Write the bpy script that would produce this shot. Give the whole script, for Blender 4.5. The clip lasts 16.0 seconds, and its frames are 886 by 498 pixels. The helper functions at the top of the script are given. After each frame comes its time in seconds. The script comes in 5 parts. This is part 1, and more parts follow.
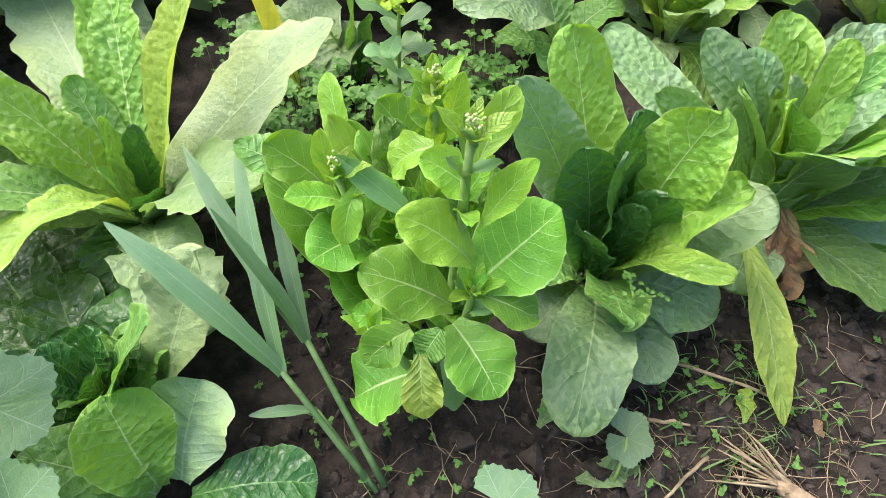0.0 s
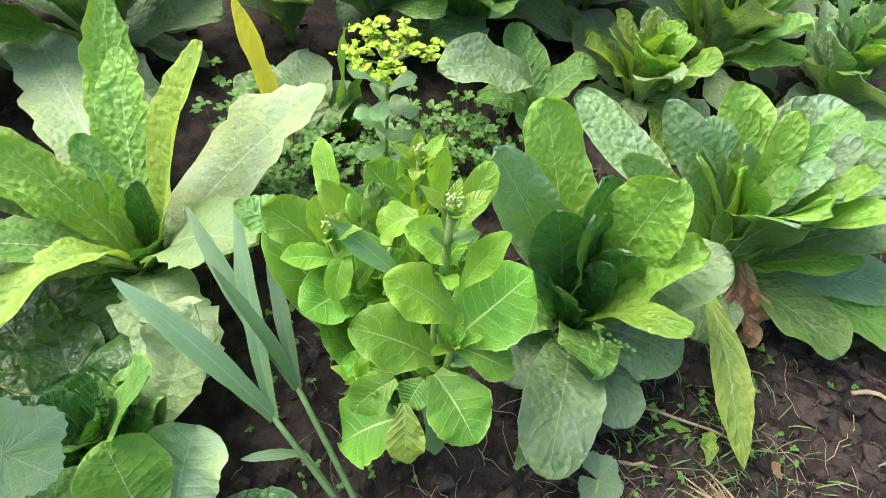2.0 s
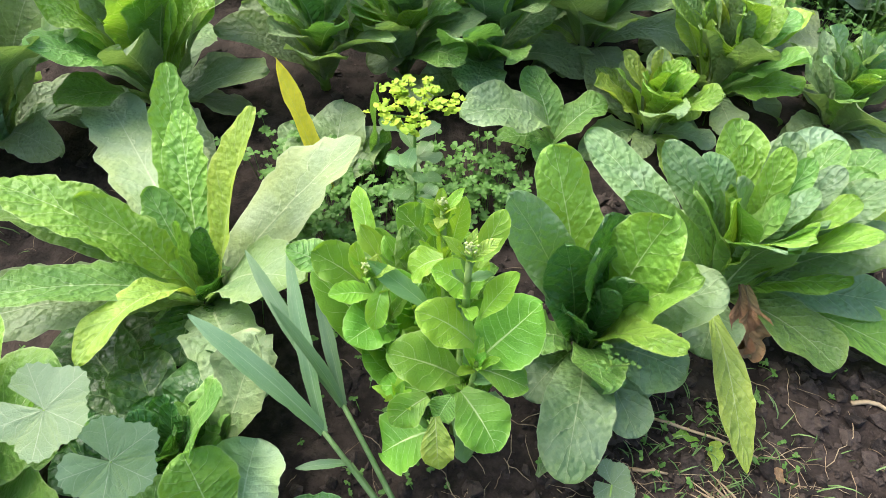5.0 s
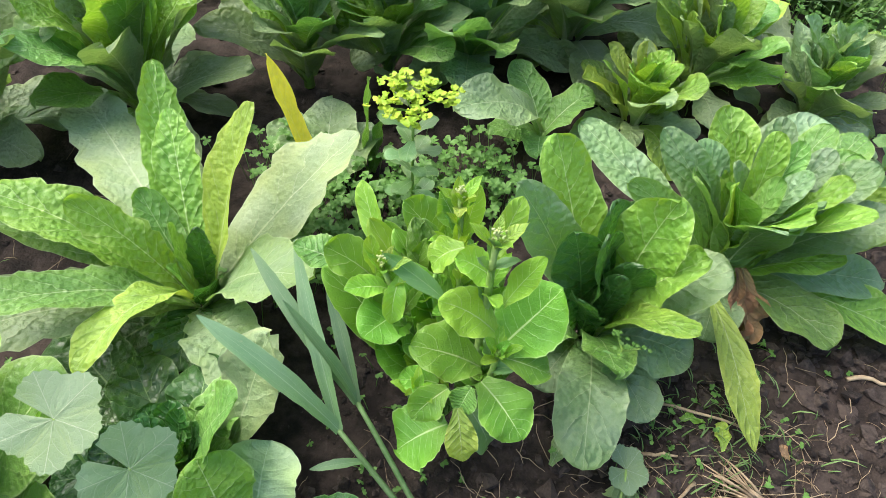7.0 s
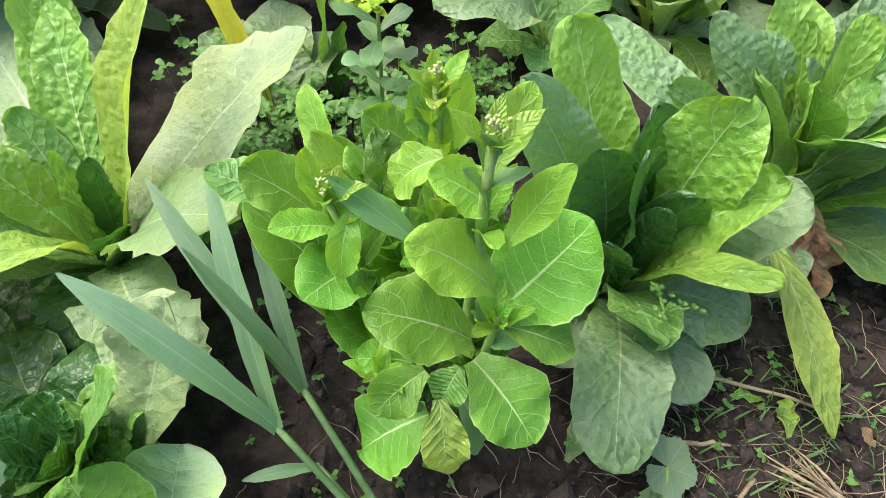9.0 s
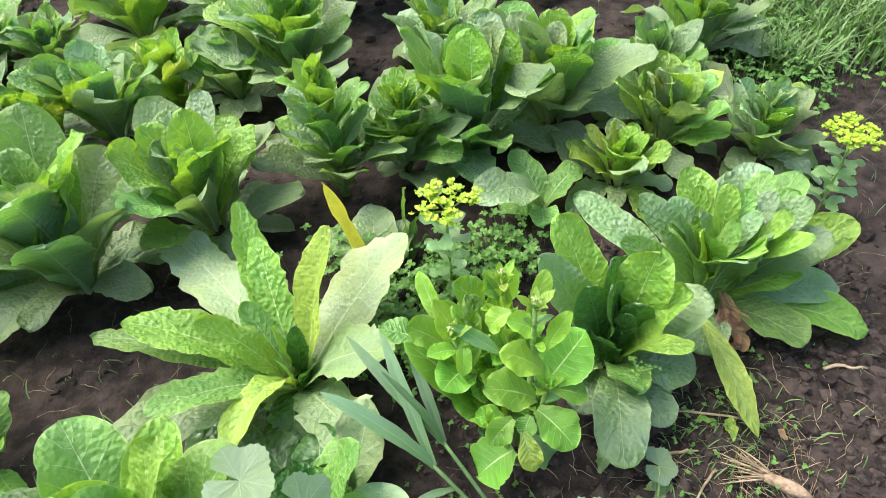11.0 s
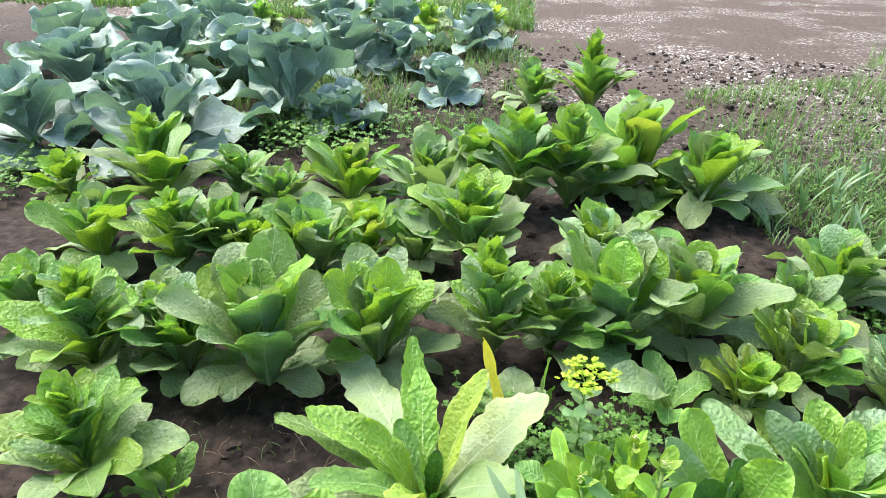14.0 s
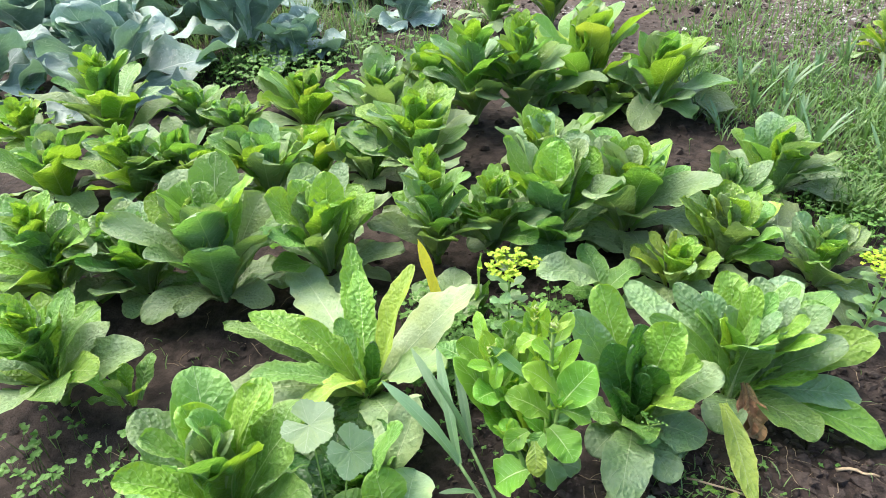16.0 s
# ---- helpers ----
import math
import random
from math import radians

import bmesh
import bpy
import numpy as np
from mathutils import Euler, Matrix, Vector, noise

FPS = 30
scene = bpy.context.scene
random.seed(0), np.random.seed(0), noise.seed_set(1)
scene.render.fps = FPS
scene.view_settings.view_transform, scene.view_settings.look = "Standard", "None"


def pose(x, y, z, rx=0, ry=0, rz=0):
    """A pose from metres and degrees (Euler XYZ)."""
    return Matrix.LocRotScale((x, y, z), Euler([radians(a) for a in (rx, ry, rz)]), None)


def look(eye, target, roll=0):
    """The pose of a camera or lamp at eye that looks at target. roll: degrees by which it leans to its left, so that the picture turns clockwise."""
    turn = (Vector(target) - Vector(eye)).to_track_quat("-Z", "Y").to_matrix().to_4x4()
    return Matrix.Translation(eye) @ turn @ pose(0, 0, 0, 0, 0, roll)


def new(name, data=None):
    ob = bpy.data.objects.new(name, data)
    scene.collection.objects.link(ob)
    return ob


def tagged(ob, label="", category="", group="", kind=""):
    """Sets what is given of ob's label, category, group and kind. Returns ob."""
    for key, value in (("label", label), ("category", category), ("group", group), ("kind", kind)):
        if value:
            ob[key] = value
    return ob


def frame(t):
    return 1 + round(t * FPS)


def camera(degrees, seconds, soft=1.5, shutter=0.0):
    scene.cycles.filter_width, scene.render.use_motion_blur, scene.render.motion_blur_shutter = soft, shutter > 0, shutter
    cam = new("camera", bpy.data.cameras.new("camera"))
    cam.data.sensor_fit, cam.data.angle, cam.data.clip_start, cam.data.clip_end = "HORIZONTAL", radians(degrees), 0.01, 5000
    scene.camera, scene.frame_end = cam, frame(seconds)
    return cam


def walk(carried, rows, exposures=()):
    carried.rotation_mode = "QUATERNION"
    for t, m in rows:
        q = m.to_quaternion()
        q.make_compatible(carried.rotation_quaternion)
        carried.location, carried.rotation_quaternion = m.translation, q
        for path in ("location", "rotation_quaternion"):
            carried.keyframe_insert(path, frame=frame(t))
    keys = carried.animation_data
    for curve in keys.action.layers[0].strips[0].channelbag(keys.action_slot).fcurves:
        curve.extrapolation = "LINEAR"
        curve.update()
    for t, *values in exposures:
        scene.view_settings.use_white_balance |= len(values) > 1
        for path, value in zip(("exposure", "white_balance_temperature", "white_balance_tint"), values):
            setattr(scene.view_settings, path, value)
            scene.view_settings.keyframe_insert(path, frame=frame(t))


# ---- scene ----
cam = camera(71.0, 16.0, soft=0.3, shutter=0.15)

PATH = [
    (0, (0.119, 0.133, 0.784), (0.059, 1.24, -0.881), 5.4),
    (0.5, (0.11, 0.143, 0.79), (0.067, 1.245, -0.878), 4.9),
    (1, (0.116, 0.142, 0.8), (0.107, 1.265, -0.854), 5.9),
    (1.5, (0.114, 0.127, 0.822), (0.101, 1.299, -0.798), 8.0),
    (2, (0.118, 0.121, 0.846), (0.094, 1.321, -0.754), 7.4),
    (2.5, (0.11, 0.119, 0.858), (0.036, 1.298, -0.757), 3.3),
    (3, (0.108, 0.114, 0.879), (0.027, 1.322, -0.713), 3.5),
    (3.5, (0.114, 0.107, 0.875), (0.033, 1.228, -0.779), 1.9),
    (4, (0.111, 0.097, 0.891), (-0.03, 1.226, -0.754), -2.1),
    (4.5, (0.129, 0.096, 0.901), (0.036, 1.272, -0.714), 1.4),
    (5, (0.128, 0.074, 0.949), (-0.003, 1.302, -0.624), 2.0),
    (5.2, (0.133, 0.059, 0.955), (-0.013, 1.285, -0.618), 0.4),
    (7.3, (0.064, 0.061, 0.919), (0.059, 1.308, -0.645), 3.9),
    (7.5, (0.066, 0.116, 0.839), (0.04, 1.287, -0.783), 2.1),
    (8, (0.087, 0.19, 0.713), (0.139, 1.299, -0.951), 6.5),
    (8.2, (0.087, 0.189, 0.714), (0.103, 1.31, -0.943), 6.1),
    (10.3, (0.081, 0.14, 0.822), (0.094, 1.324, -0.79), 1.2),
    (10.5, (0.046, 0.057, 0.926), (-0.048, 1.316, -0.625), -3.4),
    (11, (0.004, -0.101, 1.161), (-0.035, 1.288, -0.277), -5.1),
    (11.5, (-0.056, -0.243, 1.227), (-0.237, 1.317, -0.011), -5.3),
    (12, (-0.094, -0.277, 1.253), (-0.434, 1.337, 0.121), -5.4),
    (12.5, (-0.097, -0.313, 1.253), (-0.4, 1.366, 0.21), 1.2),
    (13, (-0.079, -0.326, 1.261), (-0.356, 1.359, 0.219), 0.7),
    (13.5, (-0.096, -0.344, 1.265), (-0.458, 1.349, 0.264), 1.1),
    (14, (-0.083, -0.362, 1.269), (-0.487, 1.355, 0.326), 1.0),
    (14.5, (-0.051, -0.359, 1.246), (-0.259, 1.309, 0.163), 2.8),
    (15, (0.034, -0.37, 1.243), (-0.331, 1.225, 0.093), -1.1),
    (15.5, (0.137, -0.408, 1.243), (-0.168, 1.228, 0.133), 0.5),
    (16, (0.123, -0.43, 1.232), (-0.259, 1.183, 0.113), -3.2),
]
walk(cam, [(t, look(eye, target, roll)) for t, eye, target, roll in PATH],
     [(0.0, 1.36), (5.0, 1.38), (8.0, 1.24), (10.5, 1.42), (12.0, 1.58), (16.0, 1.56)])

# ---- light ----
SUN_DIR = Vector((-0.50, 0.22, 0.84)).normalized()
world = bpy.data.worlds.new("sky")
scene.world = world
world.use_nodes = True
wn, wl = world.node_tree.nodes, world.node_tree.links
sky = wn.new("ShaderNodeTexSky")
sky.sky_type, sky.sun_disc = "NISHITA", False
sky.sun_elevation = math.asin(SUN_DIR.z)
sky.sun_rotation = math.atan2(SUN_DIR.x, SUN_DIR.y)
sky.air_density, sky.dust_density, sky.ozone_density = 1.0, 4.0, 1.0
wn["Background"].inputs["Strength"].default_value = 0.14
wl.new(sky.outputs[0], wn["Background"].inputs["Color"])
sun = new("sun", bpy.data.lights.new("sun", "SUN"))
sun.data.energy, sun.data.angle, sun.data.color = 2.2, radians(50), (1.0, 0.96, 0.9)
sun.matrix_world = look((0, 0, 8), Vector((0, 0, 8)) - SUN_DIR)


# ---- materials ----
class Nodes:
    """A small builder for shader trees."""

    def __init__(self, name):
        self.mat = bpy.data.materials.new(name)
        self.mat.use_nodes = True
        self.tree = self.mat.node_tree
        self.tree.nodes.clear()

    def put(self, value, socket):
        if isinstance(value, bpy.types.NodeSocket):
            self.tree.links.new(value, socket)
        elif value is not None:
            socket.default_value = value

    def node(self, kind, out=0, props=None, **inputs):
        n = self.tree.nodes.new(kind)
        for key, value in (props or {}).items():
            setattr(n, key, value)
        for key, value in inputs.items():
            self.put(value, n.inputs[int(key[1:]) if key[0] == "i" and key[1:].isdigit() else key.replace("_", " ")])
        return n.outputs[out]

    def math(self, op, a, b=None, c=None, clamp=False):
        return self.node("ShaderNodeMath", props={"operation": op, "use_clamp": clamp}, i0=a, i1=b, i2=c)

    def ramp(self, x, lo, hi, a=0.0, b=1.0):
        return self.node("ShaderNodeMapRange", props={"interpolation_type": "SMOOTHSTEP"}, i0=x, i1=lo, i2=hi, i3=a, i4=b)

    def mix(self, f, a, b):
        n = self.tree.nodes.new("ShaderNodeMix")
        n.data_type = "RGBA"
        for value, k in ((f, 0), (a, 6), (b, 7)):
            self.put(value, n.inputs[k])
        return n.outputs[2]

    def noise(self, where, scale, detail=3.0, rough=0.55, out=0):
        return self.node("ShaderNodeTexNoise", out, Vector=where, Scale=scale, Detail=detail, Roughness=rough)

    def out(self, shader):
        self.tree.links.new(shader, self.tree.nodes.new("ShaderNodeOutputMaterial").inputs[0])
        return self.mat


def col(r, g, b):
    return (r, g, b, 1.0)


def leaf_material(name, base, rib, glow, rough=0.40, veins=8.5, net=110.0, through_light=0.30, relief=0.8, bloom_sheen=None, quilt=0.16, sheen=0.5, lace=1.0):
    """A leaf: pale midrib, side veins and a fine net along its UV map, blistered relief, light let through."""
    n = Nodes(name)
    coord = n.tree.nodes.new("ShaderNodeTexCoord")
    uv, where = coord.outputs["UV"], coord.outputs["Object"]
    sep = n.tree.nodes.new("ShaderNodeSeparateXYZ")
    n.put(uv, sep.inputs[0])
    u, v = sep.outputs[0], sep.outputs[1]
    a = n.math("ABSOLUTE", n.math("MULTIPLY_ADD", u, 2.0, -1.0))
    chance = n.node("ShaderNodeObjectInfo", "Random")
    wob = n.noise(where, 30.0)
    # midrib, broad at the foot and a thread at the tip
    wide = n.math("MULTIPLY_ADD", n.math("POWER", n.math("SUBTRACT", 1.0, v), 2.0), 0.075, 0.014)
    ribs = n.math("DIVIDE", n.math("SUBTRACT", wide, a), n.math("MULTIPLY", wide, 0.5), clamp=True)
    # side veins run out and forward from the midrib, with a finer set between them
    count = n.math("MULTIPLY", n.math("MULTIPLY_ADD", chance, 0.5, 0.75), veins)
    phase = n.math("ADD", n.math("MULTIPLY_ADD", v, count, n.math("MULTIPLY", a, -1.7)), n.math("MULTIPLY", wob, 1.1))
    saw = n.math("ABSOLUTE", n.math("SUBTRACT", n.math("FRACT", n.math("ADD", phase, n.math("MULTIPLY", n.math("GREATER_THAN", u, 0.5), 0.45))), 0.5))
    side = n.math("MULTIPLY", n.ramp(saw, 0.465, 0.495), n.ramp(a, 0.45, 1.0, 1.0, 0.25))
    saw2 = n.math("ABSOLUTE", n.math("SUBTRACT", n.math("FRACT", n.math("ADD", n.math("MULTIPLY_ADD", v, veins * 2.7, n.math("MULTIPLY", a, 3.1)), n.math("MULTIPLY", wob, 3.0))), 0.5))
    thin = n.ramp(saw2, 0.455, 0.497)
    pillow = n.math("SUBTRACT", 1.0, n.math("POWER", n.math("MULTIPLY", saw, 2.0), 3.0))
    cells = n.node("ShaderNodeTexVoronoi", "Distance", {"feature": "SMOOTH_F1"}, Vector=where, Scale=net)
    netting = n.node("ShaderNodeTexVoronoi", "Distance", {"feature": "DISTANCE_TO_EDGE"}, Vector=where, Scale=net * 1.9)
    fine = n.ramp(netting, 0.0, 0.12, 1.0, 0.0)
    patch = n.noise(where, 16.0, 4.0)
    light = n.math("MAXIMUM", ribs, n.math("MAXIMUM", n.math("MULTIPLY", side, 0.75), n.math("MAXIMUM", n.math("MULTIPLY", thin, 0.22 * lace), n.math("MULTIPLY", fine, 0.13 * lace))))
    # pale margin, with the highlight of lit leaf edges painted in
    edge = n.ramp(a, 0.95, 0.985)
    light = n.math("MAXIMUM", light, n.math("MULTIPLY", edge, 0.5))
    tone = n.mix(n.ramp(patch, 0.35, 0.7), tuple(c * k for c, k in zip(base, (0.82, 0.88, 0.85, 1))), tuple(c * k for c, k in zip(base, (1.25, 1.15, 1.0, 1))))
    # lighter, yellower outer blade, part of the same painted edge light
    tone = n.mix(n.ramp(a, 0.55, 1.0, 0.0, 0.55), tone, tuple(c * k for c, k in zip(base, (1.6, 1.3, 0.9, 1))))
    tone = n.mix(n.ramp(v, 0.0, 0.5, 0.65, 0.0), tone, tuple(c * k for c, k in zip(rib, (0.54, 0.74, 0.34, 1))))
    # pale patches: waxy bloom, and on lettuces the sky's sheen painted into the colour
    if bloom_sheen:
        tone = n.mix(n.ramp(n.noise(where, 11.0, 5.0), 0.38, 0.72, 0.15, 0.85), tone, bloom_sheen)
    tone = n.mix(light, tone, rib)
    scar = n.ramp(n.noise(where, 46.0, 2.0), 0.735, 0.77)
    tone = n.mix(n.math("MULTIPLY", scar, 0.4), tone, col(0.36, 0.36, 0.19))
    hsv = n.node("ShaderNodeHueSaturation", Hue=n.math("MULTIPLY_ADD", chance, 0.024, 0.488), Saturation=0.95,
                 Value=n.math("MULTIPLY_ADD", chance, 0.46, 0.72), Color=tone)
    height = n.math("ADD", n.math("MULTIPLY", cells, quilt * -3.4), n.math("ADD", n.math("MULTIPLY", pillow, quilt * 0.9), n.math("ADD", n.math("MULTIPLY", patch, 0.10), n.math("ADD", n.math("MULTIPLY", n.math("MAXIMUM", fine, n.math("MAXIMUM", side, ribs)), -0.05), n.math("MULTIPLY", n.noise(where, 190.0, 3.0), 0.09)))))
    bump = n.node("ShaderNodeBump", Strength=relief, Distance=0.010, Height=height)
    skin = n.tree.nodes.new("ShaderNodeBsdfPrincipled")
    for value, key in ((hsv, "Base Color"), (n.ramp(patch, 0.3, 0.8, rough - 0.07, rough + 0.12), "Roughness"), (sheen, "Specular IOR Level"), (bump, "Normal")):
        n.put(value, skin.inputs[key])
    lit = n.node("ShaderNodeBsdfTranslucent", Color=n.mix(n.math("MULTIPLY", light, 0.5), glow, rib), Normal=bump)
    return n.out(n.node("ShaderNodeMixShader", i0=through_light, i1=skin.outputs[0], i2=lit))


def plain_material(name, a, b, scale=40.0, rough=0.7, relief=0.4, depth=0.004, lit=None, share=0.25):
    """A surface of two mottled tones with fine relief, and light through it if lit is a colour."""
    n = Nodes(name)
    where = n.tree.nodes.new("ShaderNodeTexCoord").outputs["Object"]
    chance = n.node("ShaderNodeNewGeometry", "Random Per Island")
    spot = n.noise(where, scale, 5.0, 0.6)
    tone = n.mix(n.ramp(n.math("ADD", spot, n.math("MULTIPLY_ADD", chance, 0.3, -0.15)), 0.32, 0.68), a, b)
    bump = n.node("ShaderNodeBump", Strength=relief, Distance=depth, Height=n.noise(where, scale * 3.0, 4.0))
    skin = n.tree.nodes.new("ShaderNodeBsdfPrincipled")
    for value, key in ((tone, "Base Color"), (rough, "Roughness"), (0.3, "Specular IOR Level"), (bump, "Normal")):
        n.put(value, skin.inputs[key])
    if lit is None:
        return n.out(skin.outputs[0])
    glow = n.node("ShaderNodeBsdfTranslucent", Color=lit)
    return n.out(n.node("ShaderNodeMixShader", i0=share, i1=skin.outputs[0], i2=glow))


def soil_material():
    """Dark moist garden loam, paler and crusted in patches, with chalky grit far back."""
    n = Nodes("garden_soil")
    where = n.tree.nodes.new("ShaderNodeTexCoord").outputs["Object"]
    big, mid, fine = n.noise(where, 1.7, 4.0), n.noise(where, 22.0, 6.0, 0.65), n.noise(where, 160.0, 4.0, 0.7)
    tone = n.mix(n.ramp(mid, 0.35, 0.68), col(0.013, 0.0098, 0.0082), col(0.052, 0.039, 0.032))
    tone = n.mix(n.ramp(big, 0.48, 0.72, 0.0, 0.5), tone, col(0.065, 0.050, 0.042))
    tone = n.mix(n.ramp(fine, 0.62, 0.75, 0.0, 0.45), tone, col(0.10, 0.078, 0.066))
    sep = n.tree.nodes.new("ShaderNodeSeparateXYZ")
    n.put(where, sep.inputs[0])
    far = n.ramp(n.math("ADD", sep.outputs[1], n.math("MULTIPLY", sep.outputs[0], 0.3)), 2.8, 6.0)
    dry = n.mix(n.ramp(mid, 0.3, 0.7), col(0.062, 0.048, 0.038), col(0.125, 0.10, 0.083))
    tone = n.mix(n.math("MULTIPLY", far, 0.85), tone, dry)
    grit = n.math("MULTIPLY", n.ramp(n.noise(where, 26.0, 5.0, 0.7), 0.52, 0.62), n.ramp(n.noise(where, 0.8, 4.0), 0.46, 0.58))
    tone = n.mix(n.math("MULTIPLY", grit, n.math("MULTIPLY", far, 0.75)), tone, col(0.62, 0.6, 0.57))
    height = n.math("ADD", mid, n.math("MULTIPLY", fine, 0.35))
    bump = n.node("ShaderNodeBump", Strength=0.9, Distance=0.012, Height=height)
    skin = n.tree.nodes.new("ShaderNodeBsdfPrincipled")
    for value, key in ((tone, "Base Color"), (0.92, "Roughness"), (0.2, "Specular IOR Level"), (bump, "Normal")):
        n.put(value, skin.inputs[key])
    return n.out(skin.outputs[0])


SOIL = soil_material()
RIB = col(0.48, 0.63, 0.23)
LEAF = {
    "bright": leaf_material("bright_green_leaf", col(0.165, 0.350, 0.028), RIB, col(0.36, 0.62, 0.03), quilt=0.20, lace=0.7),
    "fresh": leaf_material("young_green_leaf", col(0.190, 0.41, 0.026), RIB, col(0.44, 0.68, 0.03), 0.42, veins=7.0, net=90.0, through_light=0.36, relief=0.55, quilt=0.07, sheen=0.3, lace=0.4),
    "young": leaf_material("soft_green_leaf", col(0.110, 0.305, 0.020), RIB, col(0.32, 0.62, 0.025), 0.40, veins=7.0, net=90.0, through_light=0.32, relief=0.55, quilt=0.07, sheen=0.3, lace=0.4),
    "mid": leaf_material("green_leaf", col(0.128, 0.300, 0.048), col(0.45, 0.60, 0.27), col(0.24, 0.52, 0.04)),
    # dark heart leaves, and low leaves whose shade is put into their colour
    "dark": leaf_material("dark_and_shaded_green_leaf", col(0.032, 0.118, 0.022), col(0.20, 0.36, 0.11), col(0.10, 0.32, 0.025), 0.30, net=80.0, relief=0.8, quilt=0.20, through_light=0.24, sheen=0.6),
    # old leaf colour, whitened with painted sky sheen
    "pale": leaf_material("pale_old_sheen_leaf", col(0.165, 0.285, 0.090), col(0.38, 0.48, 0.24), col(0.27, 0.44, 0.07), 0.5, bloom_sheen=col(0.28, 0.38, 0.21)),
    "faded": leaf_material("faded_whitish_leaf", col(0.285, 0.425, 0.18), col(0.46, 0.57, 0.32), col(0.26, 0.42, 0.14), 0.6, through_light=0.12, bloom_sheen=col(0.37, 0.49, 0.285), quilt=0.10),
    "yellow": leaf_material("yellow_green_leaf", col(0.290, 0.450, 0.050), col(0.52, 0.64, 0.24), col(0.52, 0.68, 0.05), through_light=0.36),
    # grey-green with the sky's reflection painted in as pale patches
    "blue": leaf_material("grey_green_sheen_leaf", col(0.125, 0.270, 0.072), col(0.36, 0.50, 0.22), col(0.20, 0.46, 0.05), 0.46, bloom_sheen=col(0.25, 0.37, 0.23), quilt=0.20, sheen=0.6),
    "small": leaf_material("small_blue_green_leaf", col(0.130, 0.290, 0.075), col(0.34, 0.48, 0.20), col(0.22, 0.46, 0.05), 0.45, veins=4.0, net=160.0, relief=0.2, bloom_sheen=col(0.20, 0.35, 0.17), quilt=0.03, lace=0.3),
    "gold": leaf_material("yellowed_leaf", col(0.80, 0.72, 0.05), col(0.8, 0.75, 0.2), col(0.9, 0.82, 0.04), through_light=0.4),
    "brown": leaf_material("withered_brown_leaf", col(0.24, 0.14, 0.075), col(0.34, 0.23, 0.13), col(0.3, 0.16, 0.05), 0.8, relief=1.0, through_light=0.1),
    "cabbage": leaf_material("blue_green_cabbage_leaf", col(0.15, 0.265, 0.225), col(0.52, 0.63, 0.54), col(0.2, 0.38, 0.18), 0.5, veins=7.0, net=34.0, through_light=0.2, bloom_sheen=col(0.27, 0.385, 0.37)),
    "mallow": leaf_material("mallow_leaf", col(0.17, 0.31, 0.12), col(0.40, 0.50, 0.30), col(0.24, 0.42, 0.08), 0.6, veins=4.0, through_light=0.22, relief=0.4, bloom_sheen=col(0.27, 0.41, 0.24), quilt=0.06),
    "reed": leaf_material("reed_grass_blade", col(0.105, 0.220, 0.095), col(0.24, 0.37, 0.18), col(0.18, 0.38, 0.10), 0.42, veins=0.0, net=140.0, through_light=0.2, relief=0.15, bloom_sheen=col(0.155, 0.275, 0.145)),
}
STEM = plain_material("pale_green_stem", col(0.20, 0.36, 0.06), col(0.32, 0.47, 0.14), 60.0, 0.5, lit=col(0.3, 0.5, 0.08))
REED_STEM = plain_material("reed_sheath", col(0.11, 0.22, 0.07), col(0.19, 0.31, 0.12), 50.0, 0.5, lit=col(0.2, 0.38, 0.08))
BUD = plain_material("pale_yellow_buds", col(0.44, 0.54, 0.18), col(0.64, 0.70, 0.36), 200.0, 0.6, lit=col(0.5, 0.6, 0.1))
SPURGE = plain_material("yellow_spurge_bracts", col(0.25, 0.43, 0.03), col(0.42, 0.54, 0.05), 60.0, 0.5, lit=col(0.5, 0.62, 0.03), share=0.25)
WEED = plain_material("small_weed_leaves", col(0.07, 0.17, 0.03), col(0.13, 0.27, 0.06), 30.0, 0.5, lit=col(0.16, 0.36, 0.04))
TURF = plain_material("meadow_grass_blades", col(0.08, 0.165, 0.045), col(0.18, 0.28, 0.105), 6.0, 0.5, lit=col(0.18, 0.36, 0.05))
STRAW = plain_material("dry_straw", col(0.17, 0.12, 0.07), col(0.38, 0.30, 0.19), 50.0, 0.8)
ROOT = plain_material("dry_root_skin", col(0.20, 0.14, 0.085), col(0.40, 0.29, 0.19), 60.0, 0.8, 0.8)
GRIT = plain_material("chalk_grit", col(0.42, 0.40, 0.37), col(0.68, 0.66, 0.62), 80.0, 0.9, 0.6)
CLOD = plain_material("soil_clods", col(0.016, 0.012, 0.010), col(0.062, 0.047, 0.039), 70.0, 0.95, 0.9, 0.006)


# ---- builders ----
def mesh_object(name, verts, faces, material, parent=None, uvs=None, label="", smooth=True):
    """One mesh object from arrays of corners, faces and, per corner, UV places."""
    me = bpy.data.meshes.new(name)
    me.from_pydata([tuple(p) for p in verts], [], faces)
    if uvs is not None:
        layer = me.uv_layers.new(name="UVMap")
        index = np.empty(len(me.loops), dtype=np.int32)
        me.loops.foreach_get("vertex_index", index)
        layer.data.foreach_set("uv", np.asarray(uvs, dtype=np.float32)[index].ravel())
    if smooth:
        me.polygons.foreach_set("use_smooth", np.ones(len(me.polygons), dtype=bool))
    me.materials.append(material)
    me.update()
    ob = new(name, me)
    if parent is not None:
        ob.parent = parent
    if label:
        tagged(ob, label)
    return ob


def plant(name, x, y, label, category, group="", z=-0.004):
    root = new(name)
    root.empty_display_size = 0.05
    root.location = (x, y, z)
    return tagged(root, label, category, group)


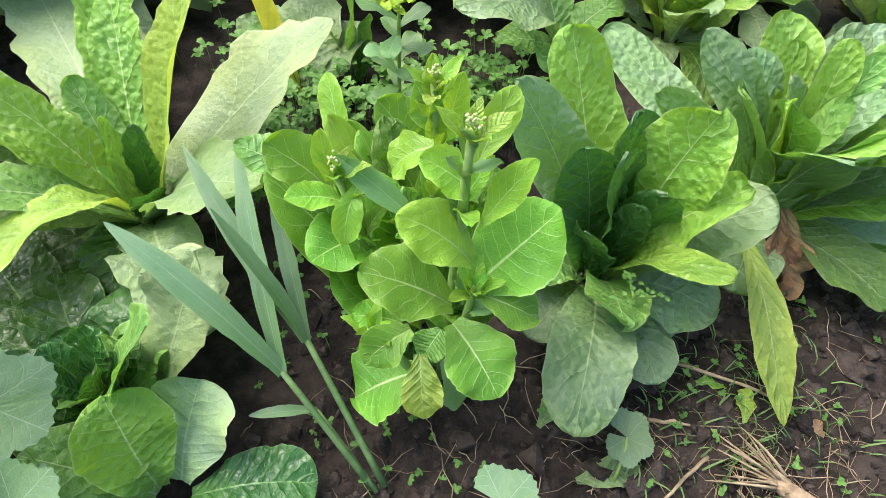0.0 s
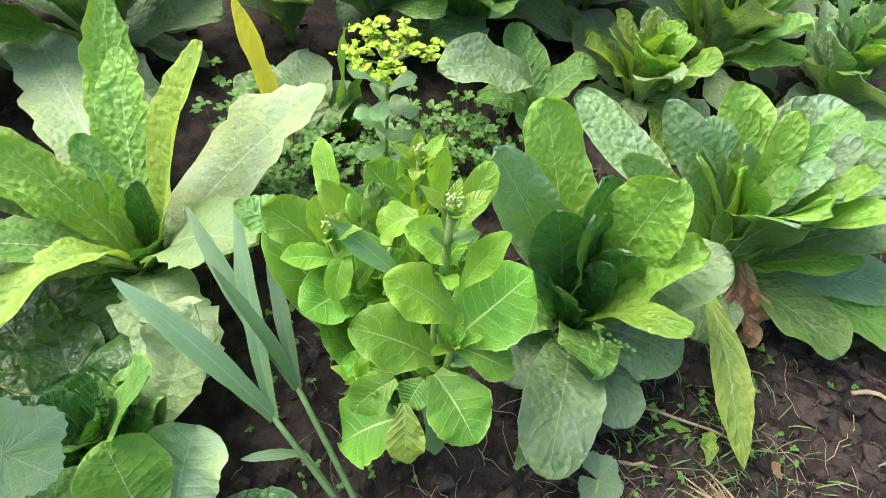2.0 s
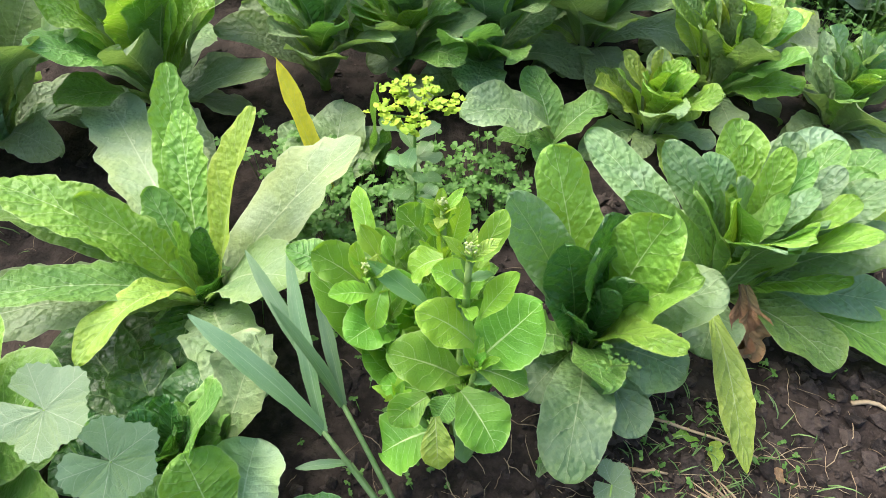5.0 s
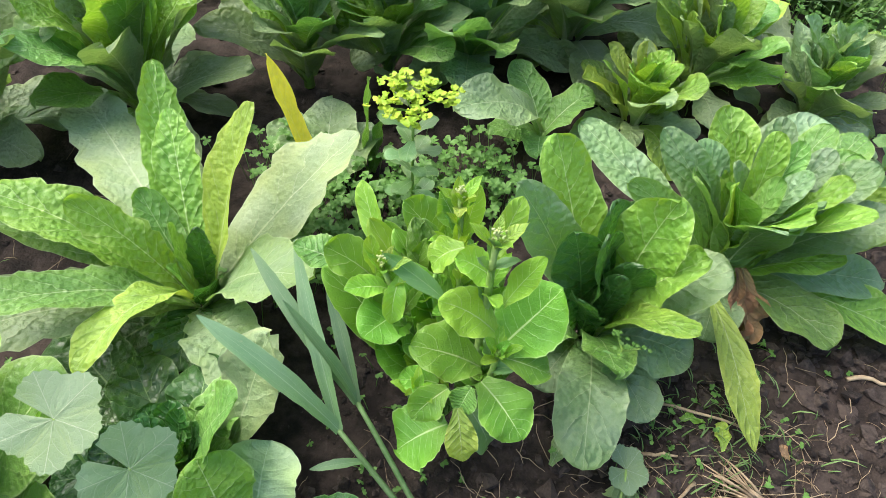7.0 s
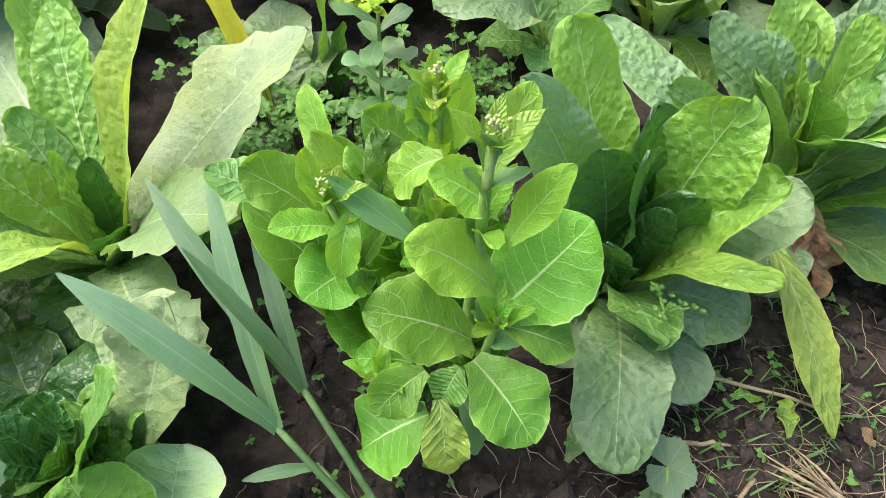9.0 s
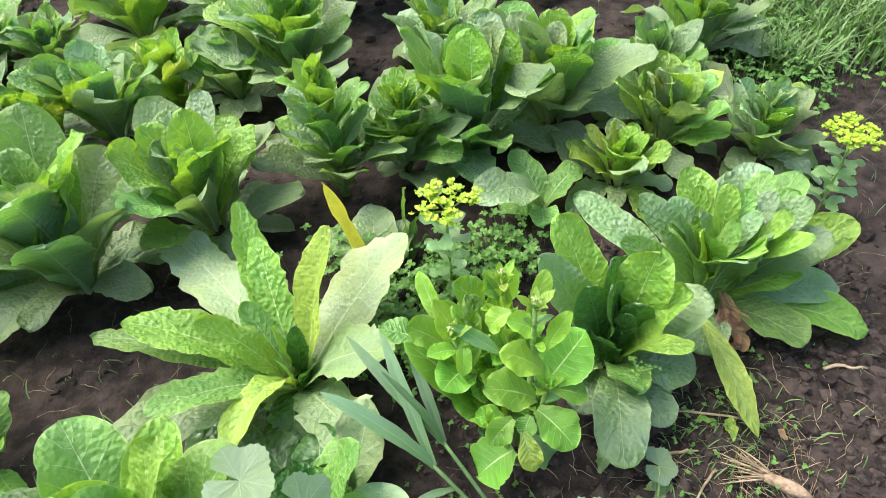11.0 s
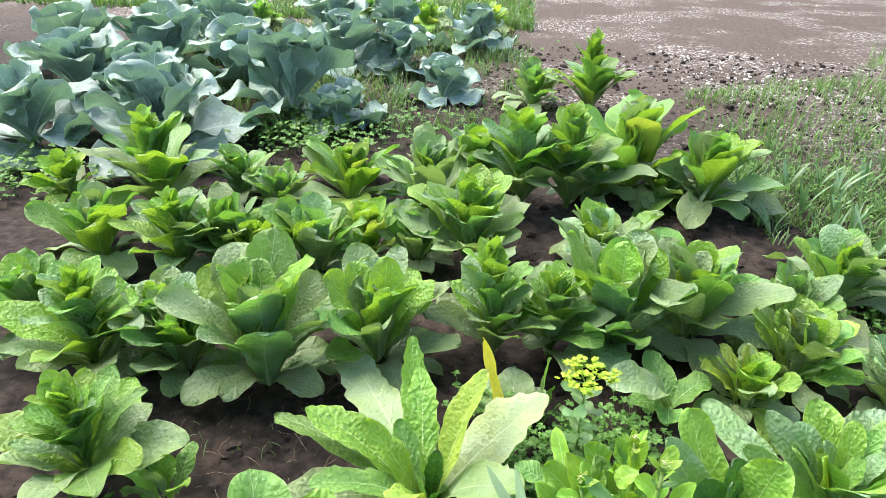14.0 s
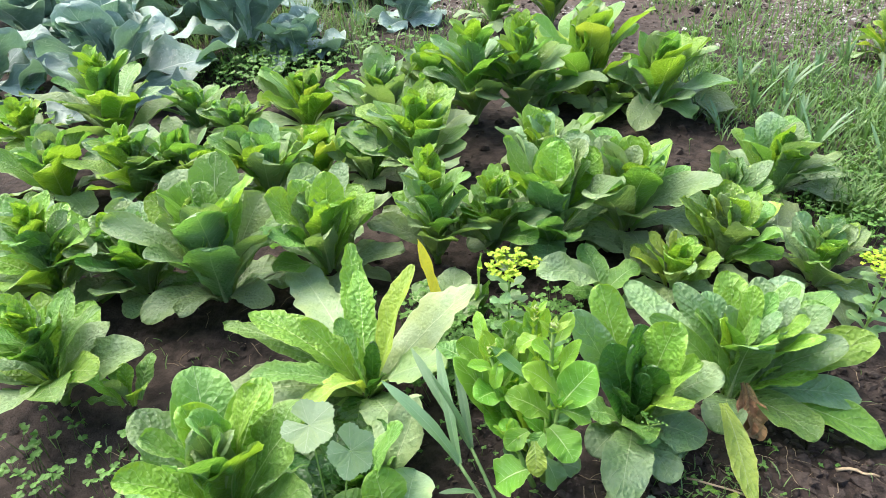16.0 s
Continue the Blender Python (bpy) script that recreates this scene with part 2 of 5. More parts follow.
def unit(v):
    return v / (np.linalg.norm(v, axis=-1, keepdims=True) + 1e-9)


def leaf_arrays(base, tip, width, arch=0.2, roll=0.0, fold=0.25, ruffle=0.10, peak=0.62, neck=0.2, blunt=0.5, taper=2.3, droop=0.0, teeth=0.06, rows=14, cols=9, rng=random):
    """Corners, faces and UV places of one leaf that grows from base to tip, bowed by arch, turned by roll about its midrib."""
    p0, p2 = np.array(base, float), np.array(tip, float)
    chord = p2 - p0
    span = np.linalg.norm(chord)
    flat = chord * (1, 1, 0)
    if np.linalg.norm(flat) < 0.2 * span:
        away = rng.uniform(0, 6.28)
        flat = flat + 0.1 * span * np.array((math.cos(away), math.sin(away), 0))
    ahead = unit(flat)
    across = np.array((-ahead[1], ahead[0], 0.0))
    above = unit(np.cross(chord, across))
    p1 = p0 + chord * (0.5 - 0.1 * droop) + above * arch * span
    p2 = p2 - above * droop * span * 0.15
    x = np.linspace(0, 1, rows)
    s = (1 - (1 - x) ** 1.45)[:, None]
    mid = (1 - s) ** 2 * p0 + 2 * s * (1 - s) * p1 + s**2 * p2
    along = unit(2 * (1 - s) * (p1 - p0) + 2 * s * (p2 - p1))
    sway = rng.uniform(-0.04, 0.04) * span * np.sin(s * 3.0 + rng.uniform(0, 3))
    mid = mid + across * sway * s
    side = unit(across - along * (along @ across)[:, None])
    up = np.cross(along, side)
    turn = radians(roll) * np.minimum(1.0, 0.35 + s)
    side, up = side * np.cos(turn) + up * np.sin(turn), up * np.cos(turn) - side * np.sin(turn)
    q = s[:, 0]
    rise = neck + (1 - neck) * np.sin(np.pi / 2 * np.clip(q / peak, 0, 1)) ** 1.5
    fall = np.clip(1 - (np.clip(q - peak, 0, 1) / (1 - peak)) ** taper, 0, 1) ** blunt
    half = width / 2 * np.where(q < peak, rise, fall)
    u = np.linspace(-1, 1, cols)
    k1, k2, f1, f2 = rng.uniform(9, 15), rng.uniform(9, 15), rng.uniform(0, 6.3), rng.uniform(0, 6.3)
    jag = 1 + teeth * np.array([[rng.uniform(-1, 1) * (i % 2 * 2 - 1) for _ in (0, 1)] for i in range(rows)])
    jag = np.where(u[None, :] < 0, jag[:, :1], jag[:, 1:])
    reach = half[:, None] * u[None, :] * (1 + (jag - 1) * np.abs(u) ** 4)
    wave = np.where(u[None, :] < 0, np.sin(k1 * q + f1)[:, None], np.sin(k2 * q + f2)[:, None])
    wave = wave + 0.22 * np.sin(31 * q + f2)[:, None] * np.sign(u)[None, :]
    bend = fold * (1.15 - 0.6 * q)[:, None]
    lift = np.abs(reach) * np.sin(bend) + ruffle * width * wave * np.abs(u)[None, :] ** 2.2 * np.minimum(1, 2.2 * q)[:, None]
    lump = 0.008 * width * np.sin(40 * q[:, None] + 3 * f1 - 5 * np.abs(u)[None, :]) * np.sin(5.0 * u[None, :] + f2 + 9 * q[:, None])
    pts = mid[:, None, :] + side[:, None, :] * (reach * np.cos(bend))[..., None] + up[:, None, :] * (lift + lump)[..., None]
    verts = pts.reshape(-1, 3)
    uvs = np.stack([np.broadcast_to(u * 0.5 + 0.5, (rows, cols)), np.broadcast_to(q[:, None], (rows, cols))], -1).reshape(-1, 2)
    faces = [(i * cols + j, i * cols + j + 1, (i + 1) * cols + j + 1, (i + 1) * cols + j) for i in range(rows - 1) for j in range(cols - 1)]
    # the midrib stands out below the blade
    thick = np.maximum(0.0002, width * 0.045 * (1 - 2.2 * q))[:, None]
    keel = np.stack([mid - side * thick * 1.1, mid - up * thick, mid + side * thick * 1.1], 1).reshape(-1, 3)
    first = len(verts)
    faces += [(first + i * 3 + j, first + (i + 1) * 3 + j, first + (i + 1) * 3 + j + 1, first + i * 3 + j + 1) for i in range(int(rows * 0.42)) for j in (0, 1)]
    keel_uv = np.stack([np.full(rows * 3, 0.5), np.repeat(q, 3)], -1)
    return np.concatenate([verts, keel]), faces, np.concatenate([uvs, keel_uv])


def leaf(parent, base, tip, width, tone, name="leaf", label="", **shape):
    v, f, uv = leaf_arrays(base, tip, width, **shape)
    return mesh_object(name, v, f, LEAF[tone], parent, uv, label)


def tube_arrays(points, radii, sides=7):
    """A tube along points, its radius given at each."""
    p = np.array(points, float)
    along = unit(np.gradient(p, axis=0))
    ref = np.array((0.31, 0.95, 0.05))
    a = unit(np.cross(along, ref))
    b = np.cross(along, a)
    turn = np.linspace(0, 2 * np.pi, sides, endpoint=False)
    ring = a[:, None, :] * np.cos(turn)[None, :, None] + b[:, None, :] * np.sin(turn)[None, :, None]
    verts = (p[:, None, :] + ring * np.array(radii)[:, None, None]).reshape(-1, 3)
    n = len(p)
    faces = [(i * sides + j, i * sides + (j + 1) % sides, (i + 1) * sides + (j + 1) % sides, (i + 1) * sides + j) for i in range(n - 1) for j in range(sides)]
    faces += [tuple(range(sides))[::-1], tuple(range((n - 1) * sides, n * sides))]
    return verts, faces


def bowed(a, b, sag, steps=6):
    """Points from a to b, bowed upwards by sag."""
    a, b = np.array(a, float), np.array(b, float)
    s = np.linspace(0, 1, steps)[:, None]
    return a + (b - a) * s + np.array((0, 0, 1.0)) * sag * 4 * s * (1 - s)


def stem(parent, a, b, r0, r1, sag=0.0, material=None, name="stem", label=""):
    pts = bowed(a, b, sag)
    v, f = tube_arrays(pts, np.linspace(r0, r1, len(pts)))
    return mesh_object(name, v, f, material or STEM, parent, None, label)


class Heap:
    """Many small pieces gathered into one mesh."""

    def __init__(self):
        self.verts, self.faces, self.count = [], [], 0

    def add(self, verts, faces):
        self.verts.append(np.asarray(verts, float))
        self.faces += [tuple(i + self.count for i in f) for f in faces]
        self.count += len(verts)

    def done(self, name, material, parent=None, label="", smooth=True):
        return mesh_object(name, np.concatenate(self.verts), self.faces, material, parent, None, label, smooth)


def ball(centre, radius, rng, squash=1.0, rough=0.25):
    """A rough lump of twelve corners."""
    g = (1 + 5**0.5) / 2
    v = np.array([(-1, g, 0), (1, g, 0), (-1, -g, 0), (1, -g, 0), (0, -1, g), (0, 1, g), (0, -1, -g), (0, 1, -g), (g, 0, -1), (g, 0, 1), (-g, 0, -1), (-g, 0, 1)]) / 1.9
    v = v * np.array([[1 + rng.uniform(-rough, rough)] for _ in range(12)]) * (1, 1, squash)
    f = [(0, 11, 5), (0, 5, 1), (0, 1, 7), (0, 7, 10), (0, 10, 11), (1, 5, 9), (5, 11, 4), (11, 10, 2), (10, 7, 6), (7, 1, 8), (3, 9, 4), (3, 4, 2), (3, 2, 6), (3, 6, 8), (3, 8, 9), (4, 9, 5), (2, 4, 11), (6, 2, 10), (8, 6, 7), (9, 8, 1)]
    return v * radius + np.array(centre), f


def around(az, r, z):
    return (r * math.cos(radians(az)), r * math.sin(radians(az)), z)


def cos_lettuce(x, y, height, spread, label, seed, count=26, tones=("mid", "bright", "blue"), low="pale", fine=False, lean=(0.0, 0.0), broad=1.0):
    """A cos lettuce: splayed old leaves, then steeper and shorter ones towards the heart."""
    rng = random.Random(seed)
    root = plant("lettuce", x, y, label, "lettuce", "lettuces in the bed")
    rows, cols = (22, 11) if fine else (13, 7)
    az = rng.uniform(0, 360)
    old = max(2, round(count * 0.24))
    for i in range(count):
        az += 137.5 + rng.uniform(-16, 16)
        if i < old:
            # old leaves rise a little and sink to the soil
            long = spread * rng.uniform(0.80, 1.12)
            start, end = around(az, 0.022, 0.02), around(az, long, rng.uniform(0.03, 0.30) * height)
            leaf(root, start, end, long * rng.uniform(0.38, 0.50), low if rng.random() < 0.7 else rng.choice(tones), arch=rng.uniform(0.22, 0.40), roll=rng.uniform(-25, 25),
                 fold=rng.uniform(0.05, 0.3), ruffle=rng.uniform(0.06, 0.13), droop=rng.uniform(0.2, 0.8), rows=rows, cols=cols, rng=rng, peak=rng.uniform(0.6, 0.7), neck=0.24)
            continue
        # younger leaves stand steeper; their tips bow outwards
        k = (i - old) / (count - old - 1)
        rise = 38 + 46 * k**0.8 + rng.uniform(-13, 13)
        long = height * rng.uniform(0.74, 1.06) * (1.06 - 0.30 * k)
        foot = 0.02 + height * 0.20 * k
        reach = min(long * math.cos(radians(rise)), spread * rng.uniform(0.85, 1.1))
        top = min(foot + long * math.sin(radians(rise)), height * rng.uniform(0.92, 1.06))
        drift = np.array((lean[0], lean[1], 0.0)) * k
        start = np.array(around(az, 0.022 * (1 - k) + 0.004, foot)) + drift * 0.4
        end = np.array(around(az, reach, top)) + drift
        tone = rng.choice(("bright", "pale", tones[0], tones[0])) if k > 0.6 else low if k < 0.25 and rng.random() < 0.5 else rng.choice(tones)
        leaf(root, start, end, math.hypot(reach, top - foot) * rng.uniform(0.34, 0.46) * broad, tone, arch=rng.uniform(0.08, 0.22), roll=rng.uniform(-26, 26), fold=rng.uniform(0.12, 0.45) + 0.15 * k,
             ruffle=rng.uniform(0.06, 0.13), droop=rng.uniform(0.1, 1.0) * (1 - 0.8 * k), rows=rows, cols=cols, rng=rng, peak=rng.uniform(0.62, 0.74), neck=0.28, blunt=rng.uniform(0.45, 0.60))
    return root


def bolting_lettuce(x, y, height, spread, label, seed, count=30, tones=("mid", "bright"), low="pale", fine=False, lean=(0.0, 0.0)):
    """A lettuce gone up: a leafy stalk, its leaves smaller towards a tuft of buds."""
    rng = random.Random(seed)
    root = plant("bolting_lettuce", x, y, label, "lettuce", "lettuces in the bed")
    rows, cols = (16, 9) if fine else (12, 7)
    top = np.array((lean[0], lean[1], height))
    stem(root, (0, 0, 0), top * 0.97, 0.013, 0.004)
    az = rng.uniform(0, 360)
    for i in range(count):
        k = i / (count - 1)
        az += 137.5 + rng.uniform(-12, 12)
        at = top * (0.04 + 0.78 * k**1.15)
        long = spread * (1.55 - 1.0 * k) * rng.uniform(0.8, 1.15)
        rise = 34 + 42 * k + rng.uniform(-16, 14)
        end = at + np.array(around(az, long * math.cos(radians(rise)), long * math.sin(radians(rise))))
        end[2] = max(end[2], 0.03)
        tone = low if k < 0.2 and rng.random() < 0.7 else "bright" if k > 0.7 else rng.choice(tones)
        leaf(root, at, end, long * rng.uniform(0.36, 0.48), tone, arch=0.16 + rng.uniform(-0.05, 0.1), roll=rng.uniform(-20, 20), fold=0.3, ruffle=0.07,
             rows=rows, cols=cols, rng=rng, peak=0.58, neck=0.3, blunt=0.62)
    buds = Heap()
    for _ in range(14):
        c = top + np.array([rng.gauss(0, 0.008), rng.gauss(0, 0.008), rng.gauss(0.004, 0.008)])
        buds.add(*ball(c, rng.uniform(0.0012, 0.0024), rng))
    tagged(buds.done("bud_cluster", BUD, root, "tuft of pale yellow buds"), kind="stuff")
    return root


def cabbage(x, y, height, spread, label, seed, count=19):
    """A cabbage: broad wavy blue-green leaves round a loose heart."""
    rng = random.Random(seed)
    root = plant("cabbage", x, y, label, "cabbage", "cabbages behind the lettuce bed")
    stem(root, (0, 0, 0), (0, 0, height * 0.45), 0.022, 0.016, label="thick pale cabbage stalk")
    az = rng.uniform(0, 360)
    for i in range(count):
        k = i / (count - 1)
        az += 137.5 + rng.uniform(-15, 15)
        long = math.hypot(height, spread) * 0.92 * (1 - 0.30 * k) * rng.uniform(0.85, 1.15)
        rise = (4 + rng.uniform(-6, 10)) if i < 5 else 30 + 48 * k + rng.uniform(-14, 14)
        start = around(az, 0.016, height * 0.08 + height * 0.24 * k)
        end = around(az, long * math.cos(radians(rise)), start[2] + long * math.sin(radians(rise)))
        leaf(root, start, end, long * rng.uniform(0.62, 0.82), "cabbage", arch=0.10 + rng.uniform(-0.08, 0.12), roll=rng.uniform(-35, 35), fold=rng.uniform(0.05, 0.40), ruffle=rng.uniform(0.09, 0.17), teeth=0.06,
             rows=20, cols=13, rng=rng, peak=0.66, neck=0.16, blunt=0.42)
    return root


# ---- the ground ----
def lattice(x, y, cell, seed):
    """Smooth random heights from -1 to 1 on a square lattice."""
    rng = np.random.RandomState(seed)
    table = rng.uniform(-1, 1, (256, 256))
    px, py = x / cell, y / cell
    ix, iy = np.floor(px).astype(int), np.floor(py).astype(int)
    fx, fy = px - ix, py - iy
    fx, fy = fx * fx * (3 - 2 * fx), fy * fy * (3 - 2 * fy)
    a, b = table[ix % 256, iy % 256], table[(ix + 1) % 256, iy % 256]
    c, d = table[ix % 256, (iy + 1) % 256], table[(ix + 1) % 256, (iy + 1) % 256]
    return (a * (1 - fx) + b * fx) * (1 - fy) + (c * (1 - fx) + d * fx) * fy


def soil_height(x, y):
    x, y = np.asarray(x, float), np.asarray(y, float)
    crumbs = 0.006 * lattice(x, y, 0.055, 3) + 0.004 * lattice(x, y, 0.024, 4) + 0.0025 * np.abs(lattice(x, y, 0.013, 5))
    return crumbs + 0.012 * lattice(x, y, 0.45, 2) - 0.006


def spread_axis(near_lo, near_hi, step, far):
    core = np.arange(near_lo, near_hi, step)
    out, gap, at = [], step, 0.0
    while at < far:
        gap *= 1.14
        at += gap
        out.append(at)
    out = np.array(out)
    return np.concatenate([(near_lo - out)[::-1], core, near_hi + out])


def build_ground():
    xs, ys = spread_axis(-2.4, 2.6, 0.018, 600.0), spread_axis(-0.3, 5.2, 0.018, 600.0)
    gx, gy = np.meshgrid(xs, ys)
    gz = soil_height(gx, gy)
    w = len(xs)
    verts = np.stack([gx, gy, gz], -1).reshape(-1, 3)
    faces = [(j * w + i, j * w + i + 1, (j + 1) * w + i + 1, (j + 1) * w + i) for j in range(len(ys) - 1) for i in range(w - 1)]
    return tagged(mesh_object("ground", verts, faces, SOIL), "dark crumbly garden soil with dried patches", "soil", kind="structure")


build_ground()


def build_clods():
    rng = random.Random(5)
    heap = Heap()
    for i in range(9500):
        x, y = (rng.uniform(-1.4, 1.6), rng.uniform(-0.1, 2.2)) if i < 5200 else (rng.uniform(-0.1, 1.0), rng.uniform(0.15, 1.0))
        bare = (x > 0.3 and y < 1.0) or rng.random() < 0.3 or i > 8200
        if not bare:
            continue
        r = min(0.022, 0.0022 + rng.expovariate(1 / 0.0034))
        z = float(soil_height(x, y)) + r * 0.2
        heap.add(*ball((x, y, z), r, rng, rng.uniform(0.45, 0.85), 0.62))
    for _ in range(5200):
        x, y = rng.uniform(-2.2, 3.4), rng.uniform(1.9, 7.0)
        r = min(0.035, 0.004 + rng.expovariate(1 / 0.006))
        heap.add(*ball((x, y, float(soil_height(x, y)) + r * 0.2), r, rng, rng.uniform(0.45, 0.85), 0.62))
    return tagged(heap.done("soil_clods", CLOD, smooth=False), "loose dark brown clods of soil", "soil", kind="stuff")


build_clods()


def build_grit():
    rng = random.Random(6)
    heap = Heap()
    for _ in range(900):
        x, y = rng.gauss(1.3, 0.55), rng.gauss(6.1, 0.55)
        if rng.random() < 0.35:
            x, y = rng.uniform(0.9, 3.0), rng.uniform(3.8, 6.2)
        r = 0.003 + rng.expovariate(1 / 0.004)
        heap.add(*ball((x, y, float(soil_height(x, y)) + r * 0.3), min(r, 0.02), rng, 0.7, 0.5))
    return tagged(heap.done("chalk_grit", GRIT, smooth=False), "whitish chalky grit scattered on dry soil", "grit", kind="stuff")


build_grit()

# ---- leaves placed one by one on the nearest plants ----
STYLES = {
    "cos": dict(peak=0.60, neck=0.46, blunt=0.52, taper=2.3, teeth=0.13),
    "broad": dict(peak=0.66, neck=0.22, blunt=0.48, taper=2.4, teeth=0.035),
    "stalk": dict(peak=0.56, neck=0.30, blunt=0.66, taper=2.0, teeth=0.04),
}


def grown(root, style, rows, rng):
    """Leaves between two places of the plant: base, tip, width, arch, roll, tone."""
    for bx, by, bz, tx, ty, tz, w, arch, roll, tone in rows:
        fold, ruffle = (0.30, 0.07) if style == "stalk" else (rng.uniform(0.12, 0.38), rng.uniform(0.06, 0.11))
        leaf(root, (bx, by, bz), (tx, ty, tz), w, tone, arch=arch, roll=roll, rows=26, cols=13, rng=rng, fold=fold, ruffle=ruffle,
             droop=0.35 if tz < 0.14 and style != "stalk" else 0.1, **STYLES[style])


# ---- the loose plant with splayed long leaves ----
RNG = random.Random(11)
splayed = plant("lettuce", -0.345, 0.63, "loose lettuce with long splayed pale and bright green leaves", "lettuce", "lettuces in the bed")
grown(splayed, "cos", [
    (-0.008, 0.018, 0.030, -0.137, 0.304, 0.285, 0.085, 0.06, 25, "bright"),
    (-0.007, 0.019, 0.030, -0.091, 0.226, 0.250, 0.080, 0.07, -10, "bright"),
    (-0.013, 0.015, 0.030, -0.367, 0.438, 0.120, 0.135, 0.12, 5, "faded"),
    (0.015, 0.013, 0.030, 0.245, 0.202, 0.259, 0.145, 0.08, -5, "faded"),
    (-0.020, 0.002, 0.030, -0.307, 0.029, 0.240, 0.105, 0.14, 5, "bright"),
    (-0.020, 0.001, 0.030, -0.158, 0.011, 0.242, 0.075, 0.12, -5, "bright"),
    (-0.016, -0.013, 0.030, -0.208, -0.168, 0.228, 0.085, 0.20, 0, "mid"),
    (-0.017, -0.011, 0.030, -0.301, -0.199, 0.160, 0.125, 0.24, -8, "pale"),
    (-0.020, 0.002, 0.030, -0.406, 0.041, 0.175, 0.075, 0.20, 0, "mid"),
    (0.019, -0.005, 0.030, 0.230, -0.065, 0.230, 0.125, 0.20, 0, "pale"),
], RNG)
# the dark tone of the low leaves carries the shade beneath the plant
grown(splayed, "cos", [
    (-0.014, 0.014, 0.030, -0.025, 0.025, 0.190, 0.055, 0.03, 0, "mid"),
    (-0.014, 0.014, 0.030, -0.103, 0.099, 0.185, 0.065, 0.06, 0, "mid"),
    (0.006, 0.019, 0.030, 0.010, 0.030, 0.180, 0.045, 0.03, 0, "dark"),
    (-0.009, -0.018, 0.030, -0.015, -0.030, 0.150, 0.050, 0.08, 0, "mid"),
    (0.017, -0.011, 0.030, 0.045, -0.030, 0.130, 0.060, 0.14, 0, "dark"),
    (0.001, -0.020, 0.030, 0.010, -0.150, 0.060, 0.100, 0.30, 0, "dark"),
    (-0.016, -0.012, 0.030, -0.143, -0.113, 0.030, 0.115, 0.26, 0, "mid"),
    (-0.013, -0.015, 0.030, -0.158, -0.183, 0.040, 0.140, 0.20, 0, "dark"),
    (-0.007, 0.019, 0.030, -0.100, 0.278, 0.140, 0.085, 0.12, 0, "pale"),
    (0.011, -0.017, 0.030, 0.095, -0.140, 0.050, 0.090, 0.26, 0, "mid"),
], RNG)
grown(splayed, "cos", [
    (0.012, -0.016, 0.030, 0.161, -0.205, 0.100, 0.120, 0.24, 0, "pale"),
], RNG)
leaf(splayed, around(55, 0.015, 0.02), (0.113, 0.132, 0.350), 0.095, "yellow", arch=0.05, roll=-8, fold=0.5, ruffle=0.07, rows=28, cols=11, rng=RNG, peak=0.55, neck=0.3)
leaf(splayed, around(-112, 0.015, 0.03), (-0.085, -0.212, 0.140), 0.070, "yellow", label="yellow-green leaf bent over at its tip", arch=0.55, roll=10, fold=0.4, ruffle=0.09, rows=28, cols=11, rng=RNG, peak=0.66, neck=0.4)

# ---- the bolting lettuce with branching stalks ----
bolting = plant("bolting_lettuce", 0.105, 0.470, "bright green bolting lettuce with branched stalks and pale buds", "lettuce", "lettuces in the bed")
STALKS = [((0, 0.005, 0), (-0.030, 0.080, 0.418), 0.010), ((0.012, -0.02, 0.02), (0.009, -0.009, 0.455), 0.010), ((-0.03, 0.01, 0.02), (-0.118, 0.043, 0.325), 0.008),
          ((0.02, -0.03, 0.03), (0.030, -0.046, 0.295), 0.007), ((-0.01, -0.04, 0.02), (-0.062, -0.065, 0.220), 0.007)]
for a, b, r in STALKS:
    stem(bolting, a, b, r, 0.0035)
grown(bolting, "stalk", [
    (0.031, -0.032, 0.270, 0.096, 0.007, 0.358, 0.090, 0.10, 20, "young"),
    (0.011, -0.054, 0.270, -0.072, -0.063, 0.324, 0.073, 0.14, -15, "young"),
    (0.024, -0.029, 0.310, -0.043, -0.030, 0.370, 0.059, 0.14, -30, "fresh"),
    (0.015, -0.058, 0.240, 0.069, -0.120, 0.226, 0.074, 0.14, 5, "young"),
    (-0.012, -0.093, 0.235, 0.000, -0.141, 0.190, 0.042, 0.22, 0, "yellow"),
    (0.035, -0.047, 0.285, 0.095, -0.059, 0.275, 0.046, 0.12, 10, "young"),
    (0.028, -0.024, 0.360, 0.061, -0.020, 0.446, 0.032, 0.06, 35, "fresh"),
    (-0.133, 0.062, 0.270, -0.191, 0.059, 0.335, 0.066, 0.10, -15, "young"),
    (-0.090, 0.059, 0.200, -0.139, -0.011, 0.241, 0.076, 0.16, -10, "young"),
    (-0.143, 0.147, 0.220, -0.172, 0.226, 0.285, 0.039, 0.05, -35, "fresh"),
], RNG)
